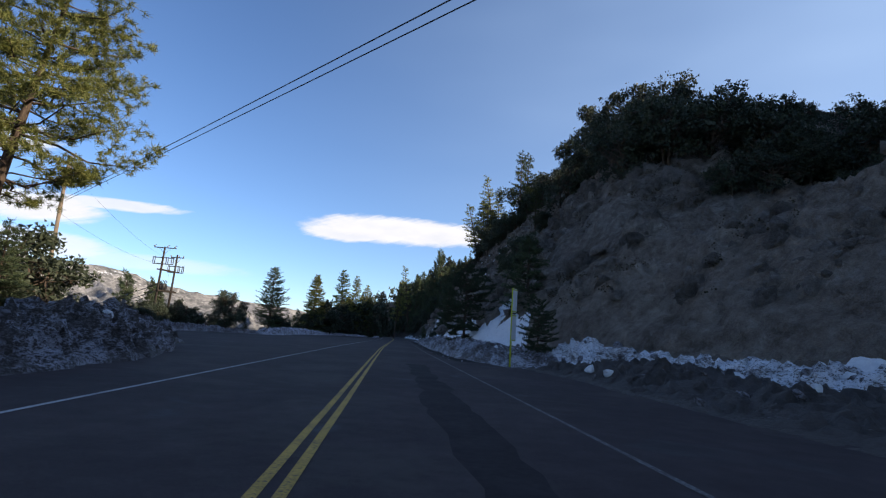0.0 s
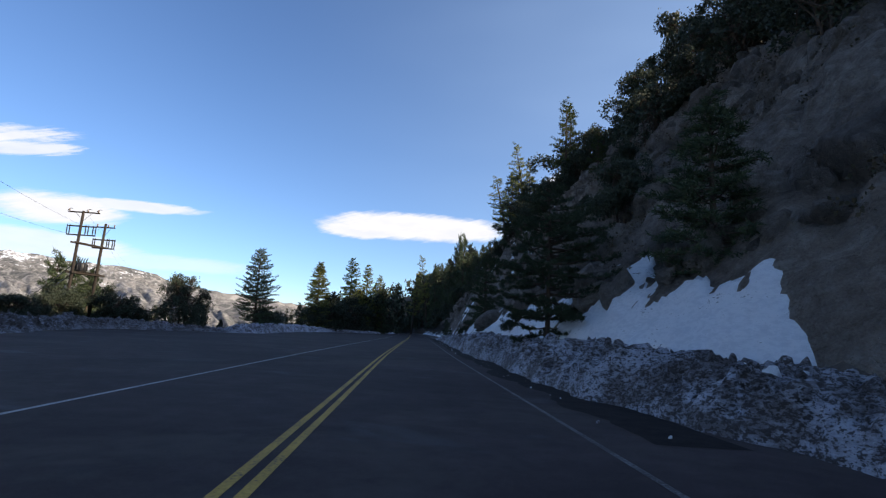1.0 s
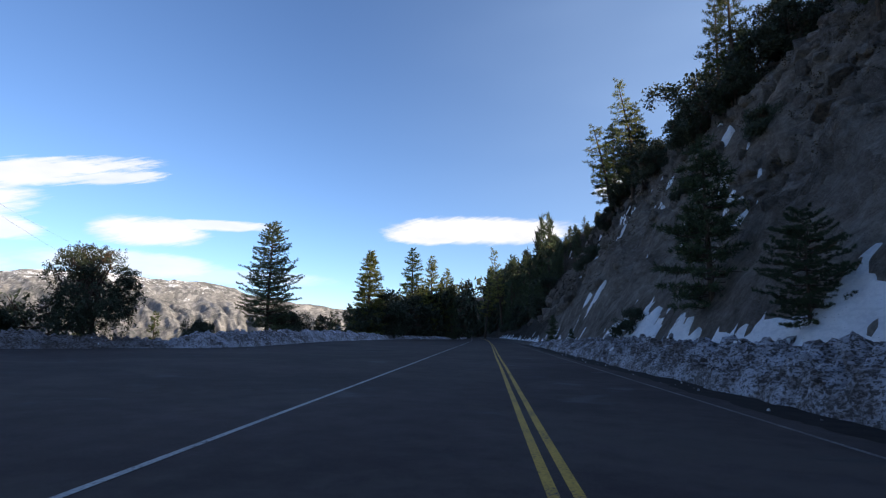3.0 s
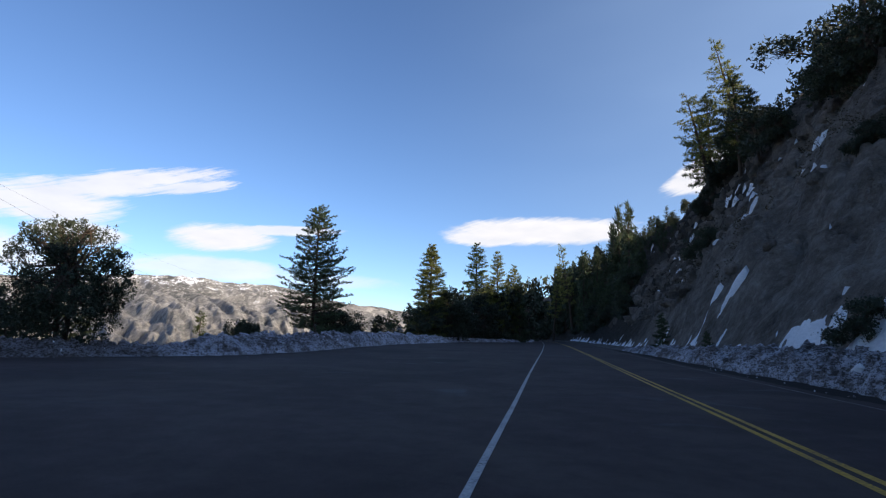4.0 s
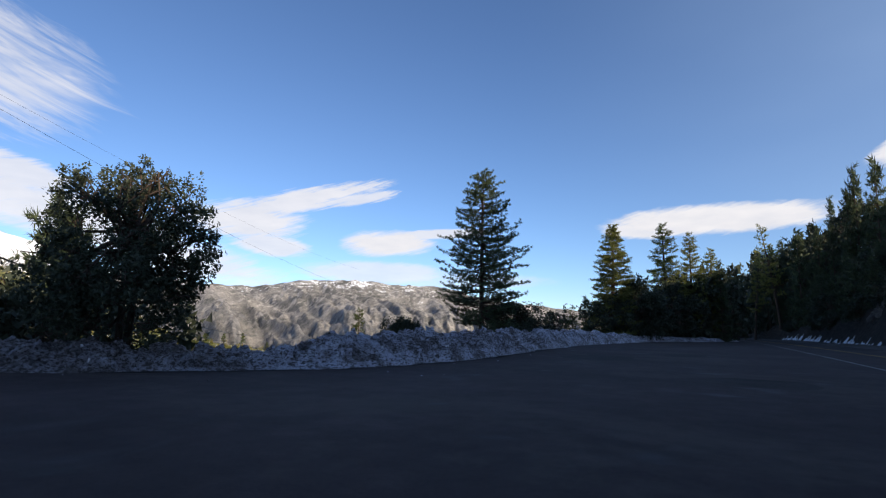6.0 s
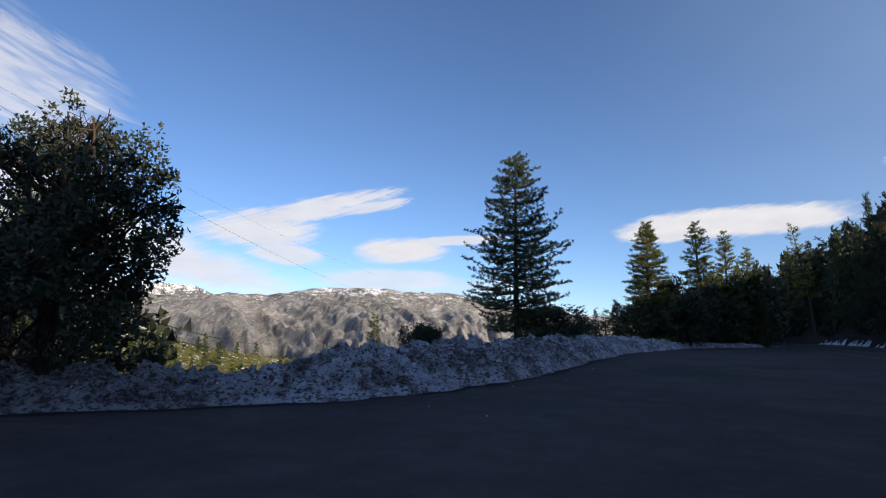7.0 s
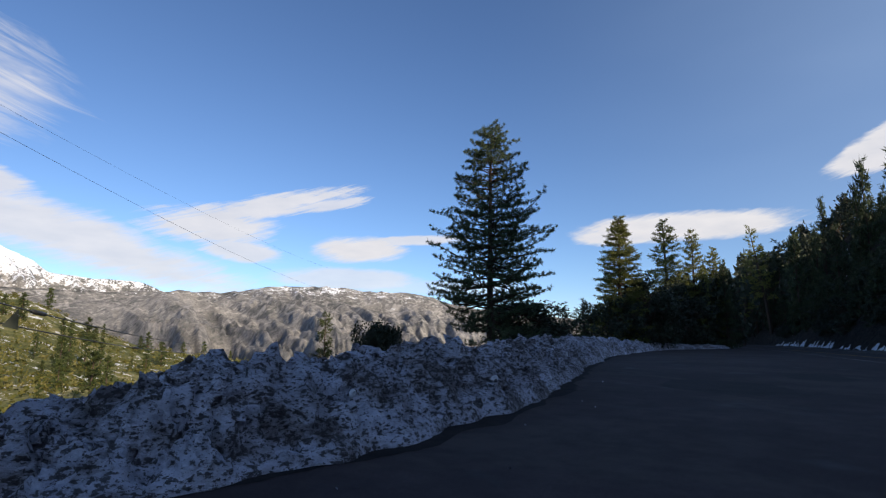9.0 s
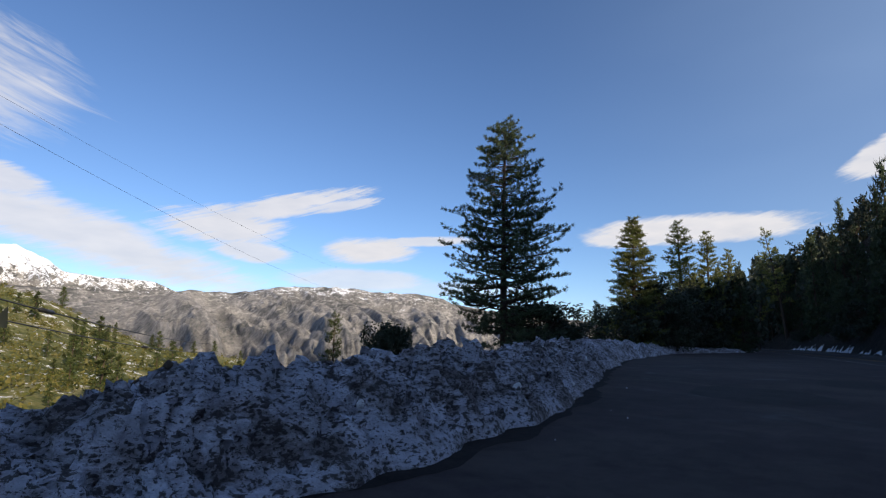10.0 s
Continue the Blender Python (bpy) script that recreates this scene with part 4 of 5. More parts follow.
# the tall pine at the rim of the turnout
pine = conifer("pine_tree", "tall shaded pine standing behind the snow bank", 4, 12.6, 3.45, 0.10, 38, 7, 0.64, 0.26, 0.22, 0.125, 30, 0.17, 0.012, NEEDLE_RIM, gaps=0.10,
               profile=([0, 0.04, 0.12, 0.27, 0.43, 0.55, 0.7, 0.86, 1.0], [0.10, 0.22, 0.36, 0.55, 0.68, 0.98, 0.95, 1.0, 0.72]), ball=1.9)
place(pine, -35.3, 109.4, 0.3, 1.03, 40)
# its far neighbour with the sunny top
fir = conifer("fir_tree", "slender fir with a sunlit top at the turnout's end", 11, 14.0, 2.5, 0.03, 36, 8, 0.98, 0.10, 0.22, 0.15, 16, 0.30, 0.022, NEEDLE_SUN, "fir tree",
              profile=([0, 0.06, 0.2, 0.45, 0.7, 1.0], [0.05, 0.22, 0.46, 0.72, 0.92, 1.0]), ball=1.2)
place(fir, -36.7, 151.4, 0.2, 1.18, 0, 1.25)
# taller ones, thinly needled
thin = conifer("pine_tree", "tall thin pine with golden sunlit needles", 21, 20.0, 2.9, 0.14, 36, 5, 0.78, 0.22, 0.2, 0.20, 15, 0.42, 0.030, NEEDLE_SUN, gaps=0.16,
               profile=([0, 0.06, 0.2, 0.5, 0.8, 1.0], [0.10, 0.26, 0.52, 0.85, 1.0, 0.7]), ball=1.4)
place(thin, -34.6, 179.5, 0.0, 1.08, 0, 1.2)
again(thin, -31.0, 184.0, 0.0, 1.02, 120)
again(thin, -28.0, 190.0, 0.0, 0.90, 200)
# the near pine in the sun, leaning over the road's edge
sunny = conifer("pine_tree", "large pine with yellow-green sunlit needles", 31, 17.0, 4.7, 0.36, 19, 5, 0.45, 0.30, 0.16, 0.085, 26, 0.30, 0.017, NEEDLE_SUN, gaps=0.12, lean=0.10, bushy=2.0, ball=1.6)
place(sunny, -19.9, 21.6, 0.2, 1.0, 20, 1.12)

shrubby = conifer("young_fir", "dense young fir on the shaded hillside", 41, 8.0, 2.4, 0.03, 20, 6, 0.70, 0.12, 0.2, 0.16, 14, 0.30, 0.026, NEEDLE, "fir tree")
farfir = conifer("fir_tree", "dark fir in the shaded wood", 42, 8.0, 2.3, 0.02, 14, 5, 0.72, 0.12, 0.2, 0.34, 5, 0.58, 0.080, NEEDLE, "fir tree")
farfir2 = conifer("pine_tree", "dark pine with an open crown in the shaded wood", 43, 14.0, 2.9, 0.12, 17, 4, 0.6, 0.2, 0.2, 0.40, 6, 0.66, 0.08, NEEDLE, "pine tree")
dark = conifer("pine_tree", "dark bushy pine rooted in the snow below the cliff", 51, 7.4, 2.75, 0.12, 18, 6, 0.52, 0.25, 0.26, 0.085, 34, 0.17, 0.011, NEEDLE, gaps=0.2,
               profile=([0, 0.08, 0.25, 0.45, 0.7, 0.88, 1.0], [0.18, 0.42, 0.80, 1.0, 1.0, 0.9, 0.7]), ball=2.1)
hillpine = conifer("pine_tree", "tall pine on the hill's crest against the sky", 61, 14.0, 2.9, 0.25, 22, 4, 0.50, 0.2, 0.15, 0.18, 11, 0.36, 0.028, NEEDLE_MIX, gaps=0.22)
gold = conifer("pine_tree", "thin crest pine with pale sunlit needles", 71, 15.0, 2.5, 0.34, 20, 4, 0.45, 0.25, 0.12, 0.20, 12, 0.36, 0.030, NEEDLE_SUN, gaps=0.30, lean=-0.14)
bigoak = oak("oak_tree", "dark evergreen oak with two stems behind the snow bank", 5, 5.9, 3.3, 2, 2300, 12, 0.085, 0.03, 0.9, spread=0.075, lobe_count=46, plain=True, inner=0.34)
place(bigoak, -33.2, 82.4, 0.2, 1.10, 0, 0.97)
ridgeoak = oak("oak_tree", "dark evergreen oak on the rim of the cliff", 8, 6.5, 3.6, 3, 1250, 9, 0.21, 0.06, spread=0.14, lobe_count=30, plain=True, inner=0.3)
ridgeoak2 = oak("oak_tree", "spreading oak among the rocks of the hill", 9, 5.5, 3.8, 3, 1050, 8, 0.21, 0.03, spread=0.14, lobe_count=26, plain=True, inner=0.3)
faroak = oak("oak_tree", "dark round oak in the shaded wood", 10, 6.0, 3.4, 2, 300, 7, 0.42, 0.03, spread=0.24, lobe_count=20, plain=True, inner=0.3)
bush = oak("bush", "dark round evergreen bush", 12, 2.2, 1.7, 3, 1700, 11, 0.085, 0.0, 0.85, "bush", spread=0.18, lobe_count=24, plain=True, inner=0.25)

# trees that stand on the hill: plan place, height, kind
place(dark, 1.45, 44.6, hz(1.45, 44.6) - 0.1, 0.90)
place(shrubby, 5.9, 39.8, hz(5.9, 39.8) - 0.2, 0.74, 0, 1.35)
again(shrubby, 0.3, 75.6, hz(0.3, 75.6) - 0.2, 0.85, 30, 1.1)
again(dark, 0.0, 67.5, hz(0.0, 67.5), 0.40, 90)
place(bush, 1.1, 54.4, hz(1.1, 54.4) + 0.15, 0.52)
again(bush, 7.2, 54.2, hz(7.2, 54.2) - 0.1, 1.8, 70, 0.85, "broad dark evergreen bush clinging to the rock face")
again(dark, 4.9, 29.3, 0.2, 0.46, 40, 0.85, "ragged dark young pine behind the road sign")
# crest and slope, in plan: x, y, height, which tree
for x, y, h, kind, turn in [
    (19.0, 46.5, 8.2, ridgeoak, 0), (21.8, 45.2, 7.4, ridgeoak2, 60), (15.4, 47.8, 5.5, ridgeoak2, 140), (24.8, 61.0, 9.0, ridgeoak, 200), (18.6, 62.5, 7.0, ridgeoak2, 30),
    (25.8, 43.0, 5.6, ridgeoak2, 110), (29.2, 41.0, 4.6, ridgeoak, 20), (31.6, 39.0, 4.2, ridgeoak2, 80), (27.5, 46.0, 6.0, ridgeoak, 300), (33.5, 44.0, 4.4, ridgeoak2, 10), (34.5, 40.5, 4.2, ridgeoak, 200), (29.4, 36.6, 5.0, ridgeoak2, 250), (33.4, 36.2, 3.6, ridgeoak, 140), (26.6, 39.4, 4.4, ridgeoak, 70), (38.0, 43.5, 4.5, ridgeoak2, 330),
    (23.0, 52.0, 7.0, ridgeoak, 75), (20.9, 39.6, 3.4, ridgeoak, 15), (23.0, 37.6, 3.6, ridgeoak2, 100), (25.4, 37.2, 3.8, ridgeoak, 240), (24.2, 40.2, 4.2, ridgeoak2, 310), (27.6, 34.6, 3.8, ridgeoak, 170), (29.6, 31.4, 3.8, ridgeoak2, 20), (26.8, 30.6, 3.0, ridgeoak, 80), (31.0, 28.0, 4.0, ridgeoak, 130), (28.0, 55.0, 7.4, ridgeoak2, 15), (36.0, 52.5, 3.4, ridgeoak, 45), (24.2, 76.0, 8.4, ridgeoak, 130), (30.2, 74.2, 9.0, ridgeoak2, 170),
    (16.9, 85.1, 4.0, ridgeoak2, 20), (19.3, 84.3, 5.5, ridgeoak, 99), (24.0, 82.5, 8.2, ridgeoak2, 190), (13.7, 86.0, 8.0, hillpine, 0), (21.2, 99.5, 6.0, ridgeoak, 222),
    (14.2, 109.3, 16.5, hillpine, 40), (19.2, 107.5, 6.5, ridgeoak, 5), (16.0, 112.0, 8.5, shrubby, 60), (11.8, 110.1, 6.0, ridgeoak2, 35), (12.3, 121.0, 6.5, shrubby, 15),
    (24.9, 121.4, 10.0, ridgeoak2, 77), (20.3, 138.7, 11.5, ridgeoak2, 56), (11.3, 141.8, 9.0, shrubby, 190), (9.7, 142.2, 14.0, hillpine, 150),
    (10.0, 161.0, 15.0, shrubby, 20), (14.5, 161.6, 15.0, hillpine, 50), 
    (10.0, 126.3, 4.5, ridgeoak, 60), (9.9, 132.6, 7.5, ridgeoak2, 90),
    (11.8, 117.1, 5.2, ridgeoak, 150), (11.1, 110.9, 3.5, ridgeoak2, 150), (17.6, 104.9, 6.2, ridgeoak, 150),
    (16.3, 107.6, 5.6, ridgeoak2, 250), (13.1, 106.6, 5.0, ridgeoak, 250), (6.9, 70.3, 3.2, shrubby, 50), (8.1, 70.8, 2.6, ridgeoak2, 50), (9.4, 71.5, 2.2, ridgeoak, 50), (20.0, 90.5, 4.5, ridgeoak2, 50), (20.8, 55.8, 4.0, ridgeoak, 50), (19.8, 63.5, 5.4, ridgeoak2, 50), (18.2, 68.7, 6.0, ridgeoak, 50), (15.7, 74.0, 7.0, ridgeoak2, 50),
    (10.9, 112.5, 4.0, bush, 0), (6.5, 100.0, 2.2, bush, 50), (9.5, 92.0, 2.6, bush, 80), (3.6, 88.0, 1.6, bush, 20), (12.5, 70.0, 2.6, bush, 200), (10.2, 64.0, 1.6, bush, 120),
    (-1.2, 84.0, 1.6, bush, 15), (4.8, 66.5, 2.2, dark, 15), (-3.4, 98.0, 2.0, shrubby, 0), (-4.3, 112.0, 3.4, shrubby, 60), (0.5, 118.0, 3.0, bush, 10)]:
    nominal = {ridgeoak: 6.5, ridgeoak2: 5.5, hillpine: 14.0, shrubby: 8.0, bush: 2.2, dark: 7.4}[kind]
    h = h + (1.5 if y > 135 and h > 6 else 0.0)
    again(kind, x, y, hz(x, y) - 0.25, h / nominal, turn, 1.0, "", "trees of the hillside")
place(hillpine, 17.5, 123.0, hz(17.5, 123) - 0.2, 1.1, 10)
place(gold, 12.4, 151.0, hz(12.4, 151.0) - 0.2, (49.0 - hz(12.4, 151.0)) / 15.0, 0)
again(gold, 8.2, 152.0, hz(8.2, 152.0) - 0.2, (40.0 - hz(8.2, 152.0)) / 15.0, 20, 1.35)
for x, y, h in [(9.6, 149.0, 6.5), (12.0, 147.5, 7.5), (14.4, 148.5, 7.0), (7.2, 150.0, 5.0)]:
    again(ridgeoak, x, y, hz(x, y) - 0.3, h / 6.5, x * 70, 1.0, "", "trees of the hillside")
again(gold, -17.7, 264.4, hz(-17.7, 264.4) - 0.3, 2.15, 30, 0.9)
again(gold, -24.4, 268.0, 0.0, 1.75, 130, 0.9)
place(ridgeoak, 22.0, 92.0, hz(22, 92) - 0.3, 1.3, 40)
place(ridgeoak2, 27.0, 95.0, hz(27, 95) - 0.3, 1.5, 140)

# the dark wood further along the hill, and the trees past the turnout
rng = np.random.default_rng(77)
place(farfir, float(cx(240)) + 14, 240.0, hz(float(cx(240)) + 14, 240.0) - 0.3, 1.4)
place(farfir2, float(cx(200)) + 18, 200.0, hz(float(cx(200)) + 18, 200.0) - 0.3, 0.9)
place(faroak, float(cx(180)) + 13, 180.0, hz(float(cx(180)) + 13, 180.0) - 0.3, 1.2)
for i in range(150):
    y = 122 + 210 * rng.random() ** 0.8
    u = 8.5 + rng.random() ** 1.4 * 24
    if y < 172 and (y < 150 or u > 12):
        continue
    x = float(cx(y)) + u
    h = rng.uniform(3.6, 6.4) * (1 + (y - 120) / 260) * (1.0 if u < 20 else 0.75)
    kind, nominal = [(farfir, 8.0), (farfir, 8.0), (farfir2, 14.0), (faroak, 6.0), (faroak, 6.0)][i % 5]
    h = h * (0.72 if kind is faroak else 1.0)
    again(kind, x, y, hz(x, y) - 0.3, h / nominal, rng.uniform(0, 360), 1.1, "", "trees of the dark wood")
for i in range(46):
    y = 168 + 66 * rng.random() ** 1.2
    x = float(cx(y)) + rng.uniform(8.5, 14.5)
    kind, nominal = [(farfir, 8.0), (farfir2, 14.0), (farfir, 8.0), (faroak, 6.0)][i % 4]
    h = rng.uniform(4.2, 7.4) * (0.7 if kind is faroak else 1.0) * (0.6 if y < 120 else 1.0)
    again(kind, x, y, hz(x, y) - 0.3, h / nominal, rng.uniform(0, 360), 1.15, "", "trees of the dark wood")
for i in range(34):
    y = 178 + 80 * rng.random()
    x = float(cx(y)) + rng.uniform(9.0, 24.0)
    again(farfir if i % 3 else farfir2, x, y, hz(x, y) - 0.3, rng.uniform(6.0, 9.0) / (8.0 if i % 3 else 14.0), rng.uniform(0, 360), 0.8, "", "trees of the dark wood")
for x, y, h in [(-8.6, 227.6, 21.0), (-4.8, 201.2, 23.0), (-2.2, 185.9, 24.0), (-6.9, 212.4, 17.0)]:
    again(farfir, x, y, hz(x, y) - 0.3, h * 0.86 / 8.0, x * 40, 0.55, "", "trees of the dark wood")
for i in range(26):
    y = 158 + 92 * rng.random()
    x = float(cx(y)) + rng.uniform(7.6, 10.0)
    again(faroak, x, y, hz(x, y) - 0.2, rng.uniform(0.25, 0.5), rng.uniform(0, 360), 1.5, "", "brush along the hill's foot")
for i in range(46):
    y = rng.uniform(147, 330)
    x = float(lx(y)) - 2.5 - rng.random() * 16
    kind, nominal = [(farfir, 8.0), (faroak, 6.0), (faroak, 6.0), (farfir2, 14.0)][i % 4]
    h = rng.uniform(4.5, 8.0) * (1 + (y - 140) / 240)
    again(kind, x, y, gz(x, y) - 0.3, h / nominal, rng.uniform(0, 360), 1.0, "", "trees past the turnout")
for i in range(46):
    y = rng.uniform(255, 335)
    x = float(cx(y)) + rng.uniform(8, 36)
    again(farfir if i % 3 else farfir2, x, y, hz(x, y) - 0.3, rng.uniform(0.9, 1.5) * (0.6 if i % 3 == 0 else 1.0), rng.uniform(0, 360), 1.2, "", "trees of the dark wood")
for i in range(22):
    y = rng.uniform(325, 372)
    x = float(np.interp(y, [325, 372], [-40, -55])) + rng.uniform(-4, 44)
    again(farfir if i % 2 else faroak, x, y, max(gz(x, y), hz(x, y)) - 0.3, rng.uniform(1.2, 1.9), rng.uniform(0, 360), 1.0, "", "trees past the turnout")
for x, y, top, kind, wide in [(-40.3, 144.0, 4.8, hillpine, 1.3), (-34.6, 156.2, 10.0, ridgeoak, 0.9), (-26.4, 188.4, 15.5, shrubby, 0.8), (-29.8, 193.0, 16.0, shrubby, 0.8), (-33.5, 172.8, 11.0, ridgeoak, 1.0), (-35.8, 162.1, 9.0, ridgeoak2, 1.0),
                              (-37.5, 150.8, 7.0, ridgeoak2, 1.0), (-34.7, 113.4, 3.5, bush, 1.4), (-60.8, 124.7, 3.6, hillpine, 1.2), (-49.6, 118.5, 2.3, bush, 0.72), (-37.0, 100.8, 1.5, bush, 0.5),
                              (-46.8, 86.6, 7.3, shrubby, 0.9), (-43.0, 80.6, 5.8, shrubby, 1.1), (-41.0, 84.5, 4.0, ridgeoak2, 0.9), (-52.7, 88.0, 9.0, shrubby, 1.0), (-36.9, 76.2, 4.6, ridgeoak, 1.0), (-40.2, 73.6, 4.2, ridgeoak2, 1.0), (-43.6, 79.1, 7.4, shrubby, 0.9),
                              (-38.2, 70.8, 3.2, bush, 1.0), (-36.2, 79.0, 2.2, bush, 1.0), (-20.2, 24.0, 5.2, shrubby, 1.3), (-22.5, 27.5, 6.0, ridgeoak, 1.1), (-24.5, 31.0, 4.0, ridgeoak2, 1.1), (-34.2, 61.0, 2.4, bush, 1.2), (-37.0, 66.0, 3.0, ridgeoak2, 1.0)]:
    nominal = {ridgeoak: 6.5, ridgeoak2: 5.5, hillpine: 14.0, shrubby: 8.0, bush: 2.2, fir: 14.0}[kind]
    z = gz(x, y) - 0.1
    s = (top - z) / nominal
    w = wide if s * nominal < 9 or kind in (ridgeoak, ridgeoak2) else wide * 0.75
    again(kind, x, y, z, s, (x * 37) % 360, w, "", "trees by the turnout")

for x, y, top, kind, wide in [(-41.5, 186, 10.5, faroak, 0.8), (-38.5, 180, 12.0, faroak, 0.8), (-36.5, 188, 13.5, faroak, 0.7), (-32.0, 186, 14.0, faroak, 0.7), (-29.5, 190, 14.5, faroak, 0.7), (-27.5, 200, 15.5, faroak, 0.7), (-30.2, 235, 20.9, faroak, 0.6),
                              (-23.2, 300, 33.0, faroak, 0.6), (-19.8, 285, 32.0, faroak, 0.6), (-14.5, 265, 30.5, farfir2, 0.9), (-17.0, 272, 29.0, faroak, 0.6), (-10.5, 250, 30.0, faroak, 0.6), (-12.0, 235, 27.0, farfir, 0.7), (-6.4, 240, 29.0, faroak, 0.6),
                              (-12.6, 230, 26.5, farfir, 0.6), (-3.5, 260, 41.0, farfir, 0.5), (-6.0, 262, 35.5, faroak, 0.6), (-1.5, 255, 38.0, faroak, 0.6), (1.5, 250, 40.0, faroak, 0.6), (-3.6, 201, 34.0, farfir, 0.5)]:
    z = max(gz(x, y), hz(x, y)) - 0.3
    again(kind, x, y, z, (top - z) / {faroak: 6.0, farfir: 8.0, farfir2: 14.0}[kind], (x * 53) % 360, wide, "", "trees of the dark wood")

# small conifers and scrub on the sunny slope
speck = conifer("conifer", "small conifer on the sunlit slope", 81, 7.0, 1.4, 0.08, 10, 4, 0.8, 0.1, 0.15, 0.40, 5, 0.62, 0.085, NEEDLE_MIX, "conifer")
place(speck, *slope_at(180, -66), 1.0)
for i in range(110):
    r, a = 100 + 195 * rng.random() ** 0.8, rng.uniform(-90, -47)
    x, y, z = slope_at(r, a)
    again(speck, x, y, z - 0.2, rng.uniform(0.5, 1.5), rng.uniform(0, 360), 1.35, "", "conifers of the sunny slope")
cs = []
for i in range(2000):
    r, a = 90 + 210 * rng.random() ** 0.8, rng.uniform(-100, -44)
    x, y, z = slope_at(r, a)
    m = 7
    cs.append(np.array([x, y, z + 0.35]) + rng.normal(0, 1, (m, 3)) * np.array([0.8, 0.8, 0.45]))
v, f = leaves(rng, np.concatenate(cs), 3, 0.8, 0.4)
scrub = new("scrub", mesh_from("scrub", v, f, NEEDLE_GOLD, False))
tagged(scrub, "yellow-green scrub dotted over the far slope", "scrub", kind="stuff")


# ---- snow lying on the hill ----
def snow_reach(y):
    return np.interp(y, [-20, 24, 30, 33.4, 34.4, 35, 36, 38, 40, 41.5, 43.5, 45, 47, 50, 53, 57, 60, 62, 64, 67, 72, 80, 85, 88, 91, 95, 98, 105, 120, 150, 240, 300],
                     [6.4, 6.4, 6.5, 6.6, 7.5, 8.1, 8.3, 8.1, 7.8, 8.5, 8.0, 7.6, 7.7, 9.0, 9.6, 9.2, 8.5, 9.6, 7.9, 8.3, 7.0, 6.9, 7.2, 7.4, 6.7, 7.3, 6.9, 6.6, 6.4, 6.4, 6.45, 6.2])


def snow_field(y0, y1, step, label):
    ys = np.arange(y0, y1, step)
    U, Y = np.meshgrid(np.arange(6.2, 24, step * 0.8), ys)
    X = U + cx(Y) + hill_foot(Y)
    smooth, real = hill_z(X, Y, False), hill_z(X, Y)
    bend = vnoise(X, Y, 1, 0.7, 3) * 1.3
    tongues = vnoise(U * 0.25, Y - U * 0.8 + bend, 0, 0.62, 3) * (0.5 + 1.15 * sstep(Y, 44, 50) * (1 - 0.75 * sstep(Y, 98, 112))) + vnoise(X, Y, 3, 1.3, 5, 0.65) * (0.75 + 0.45 * sstep(Y, 44, 50))
    low = np.clip((snow_reach(Y) + tongues - U) * 0.5, -1, 1)
    high = (vnoise(U * 0.7, Y - U * 0.3, 4, 1.15, 3) - 0.52) * 6.0 - 2 * (1 - sstep(Y, 48, 58)) - 2 * (1 - sstep(U, 9, 11))
    runs = (vnoise(Y - U * 0.22 + bend * 0.35, U * 0.08, 7, 0.75, 2) - 0.42) * 3.0 - 2 * (1 - sstep(Y, 78, 84)) - 2 * sstep(Y, 106, 112) - 1.2 * sstep(U + vnoise(X, Y, 5, 0.5, 3) * 2.5, 8.6, 11.0)
    m = np.maximum(low, np.maximum(np.clip(high, -1, 0.5), np.clip(runs, -1, 0.5)))
    # two snow-filled gullies that climb between the boulders
    for y_, slant, u0, u1, half in ((42.5, 0.55, 7.0, 9.9, 0.42), (44.6, 0.7, 8.4, 9.9, 0.24)):
        gully = half - np.abs(Y - y_ - slant * (U - 8.4) + bend * 0.18) - 2 * np.clip(U - u1, 0, None) - 2 * np.clip(u0 - U, 0, None)
        m = np.maximum(m, np.clip(gully * 1.4, -1, 0.4))
    dip = np.clip((smooth - real) * 0.8, -0.5, 0.4)
    m = m + np.where(low > 0.6, 0, dip * 0.8)
    Z = smooth * 0.5 + real * 0.5 + np.where(m > 0, 0.03 + 0.30 * m, m * 0.9) + vnoise(X, Y, 0, 0.8, 5, 0.65) * 0.26 + (m > 0.15) * np.abs(vnoise(X, Y, 6, 1.9, 3)) * 0.14
    Z = np.where(m > 0, np.maximum(Z, real + 0.02 + 0.06 * m), np.minimum(Z, real - 0.05))
    return tagged(sheet("snow_field", X, Y, Z, SNOW, mask=m > -0.25), label, "snow")


snow_field(8, 30, 0.25, "low band of snow along the cliff's foot")
snow_field(29.8, 62, 0.18, "old white snow lying in tongues below the cliff")
snow_field(61.6, 110, 0.2, "slope of grey-white snow among the rocks")
snow_field(109.6, 150, 0.4, "thin strips of snow along the hill's far foot")
snow_field(149.4, 245, 0.4, "ragged strips of snow below the dark wood")


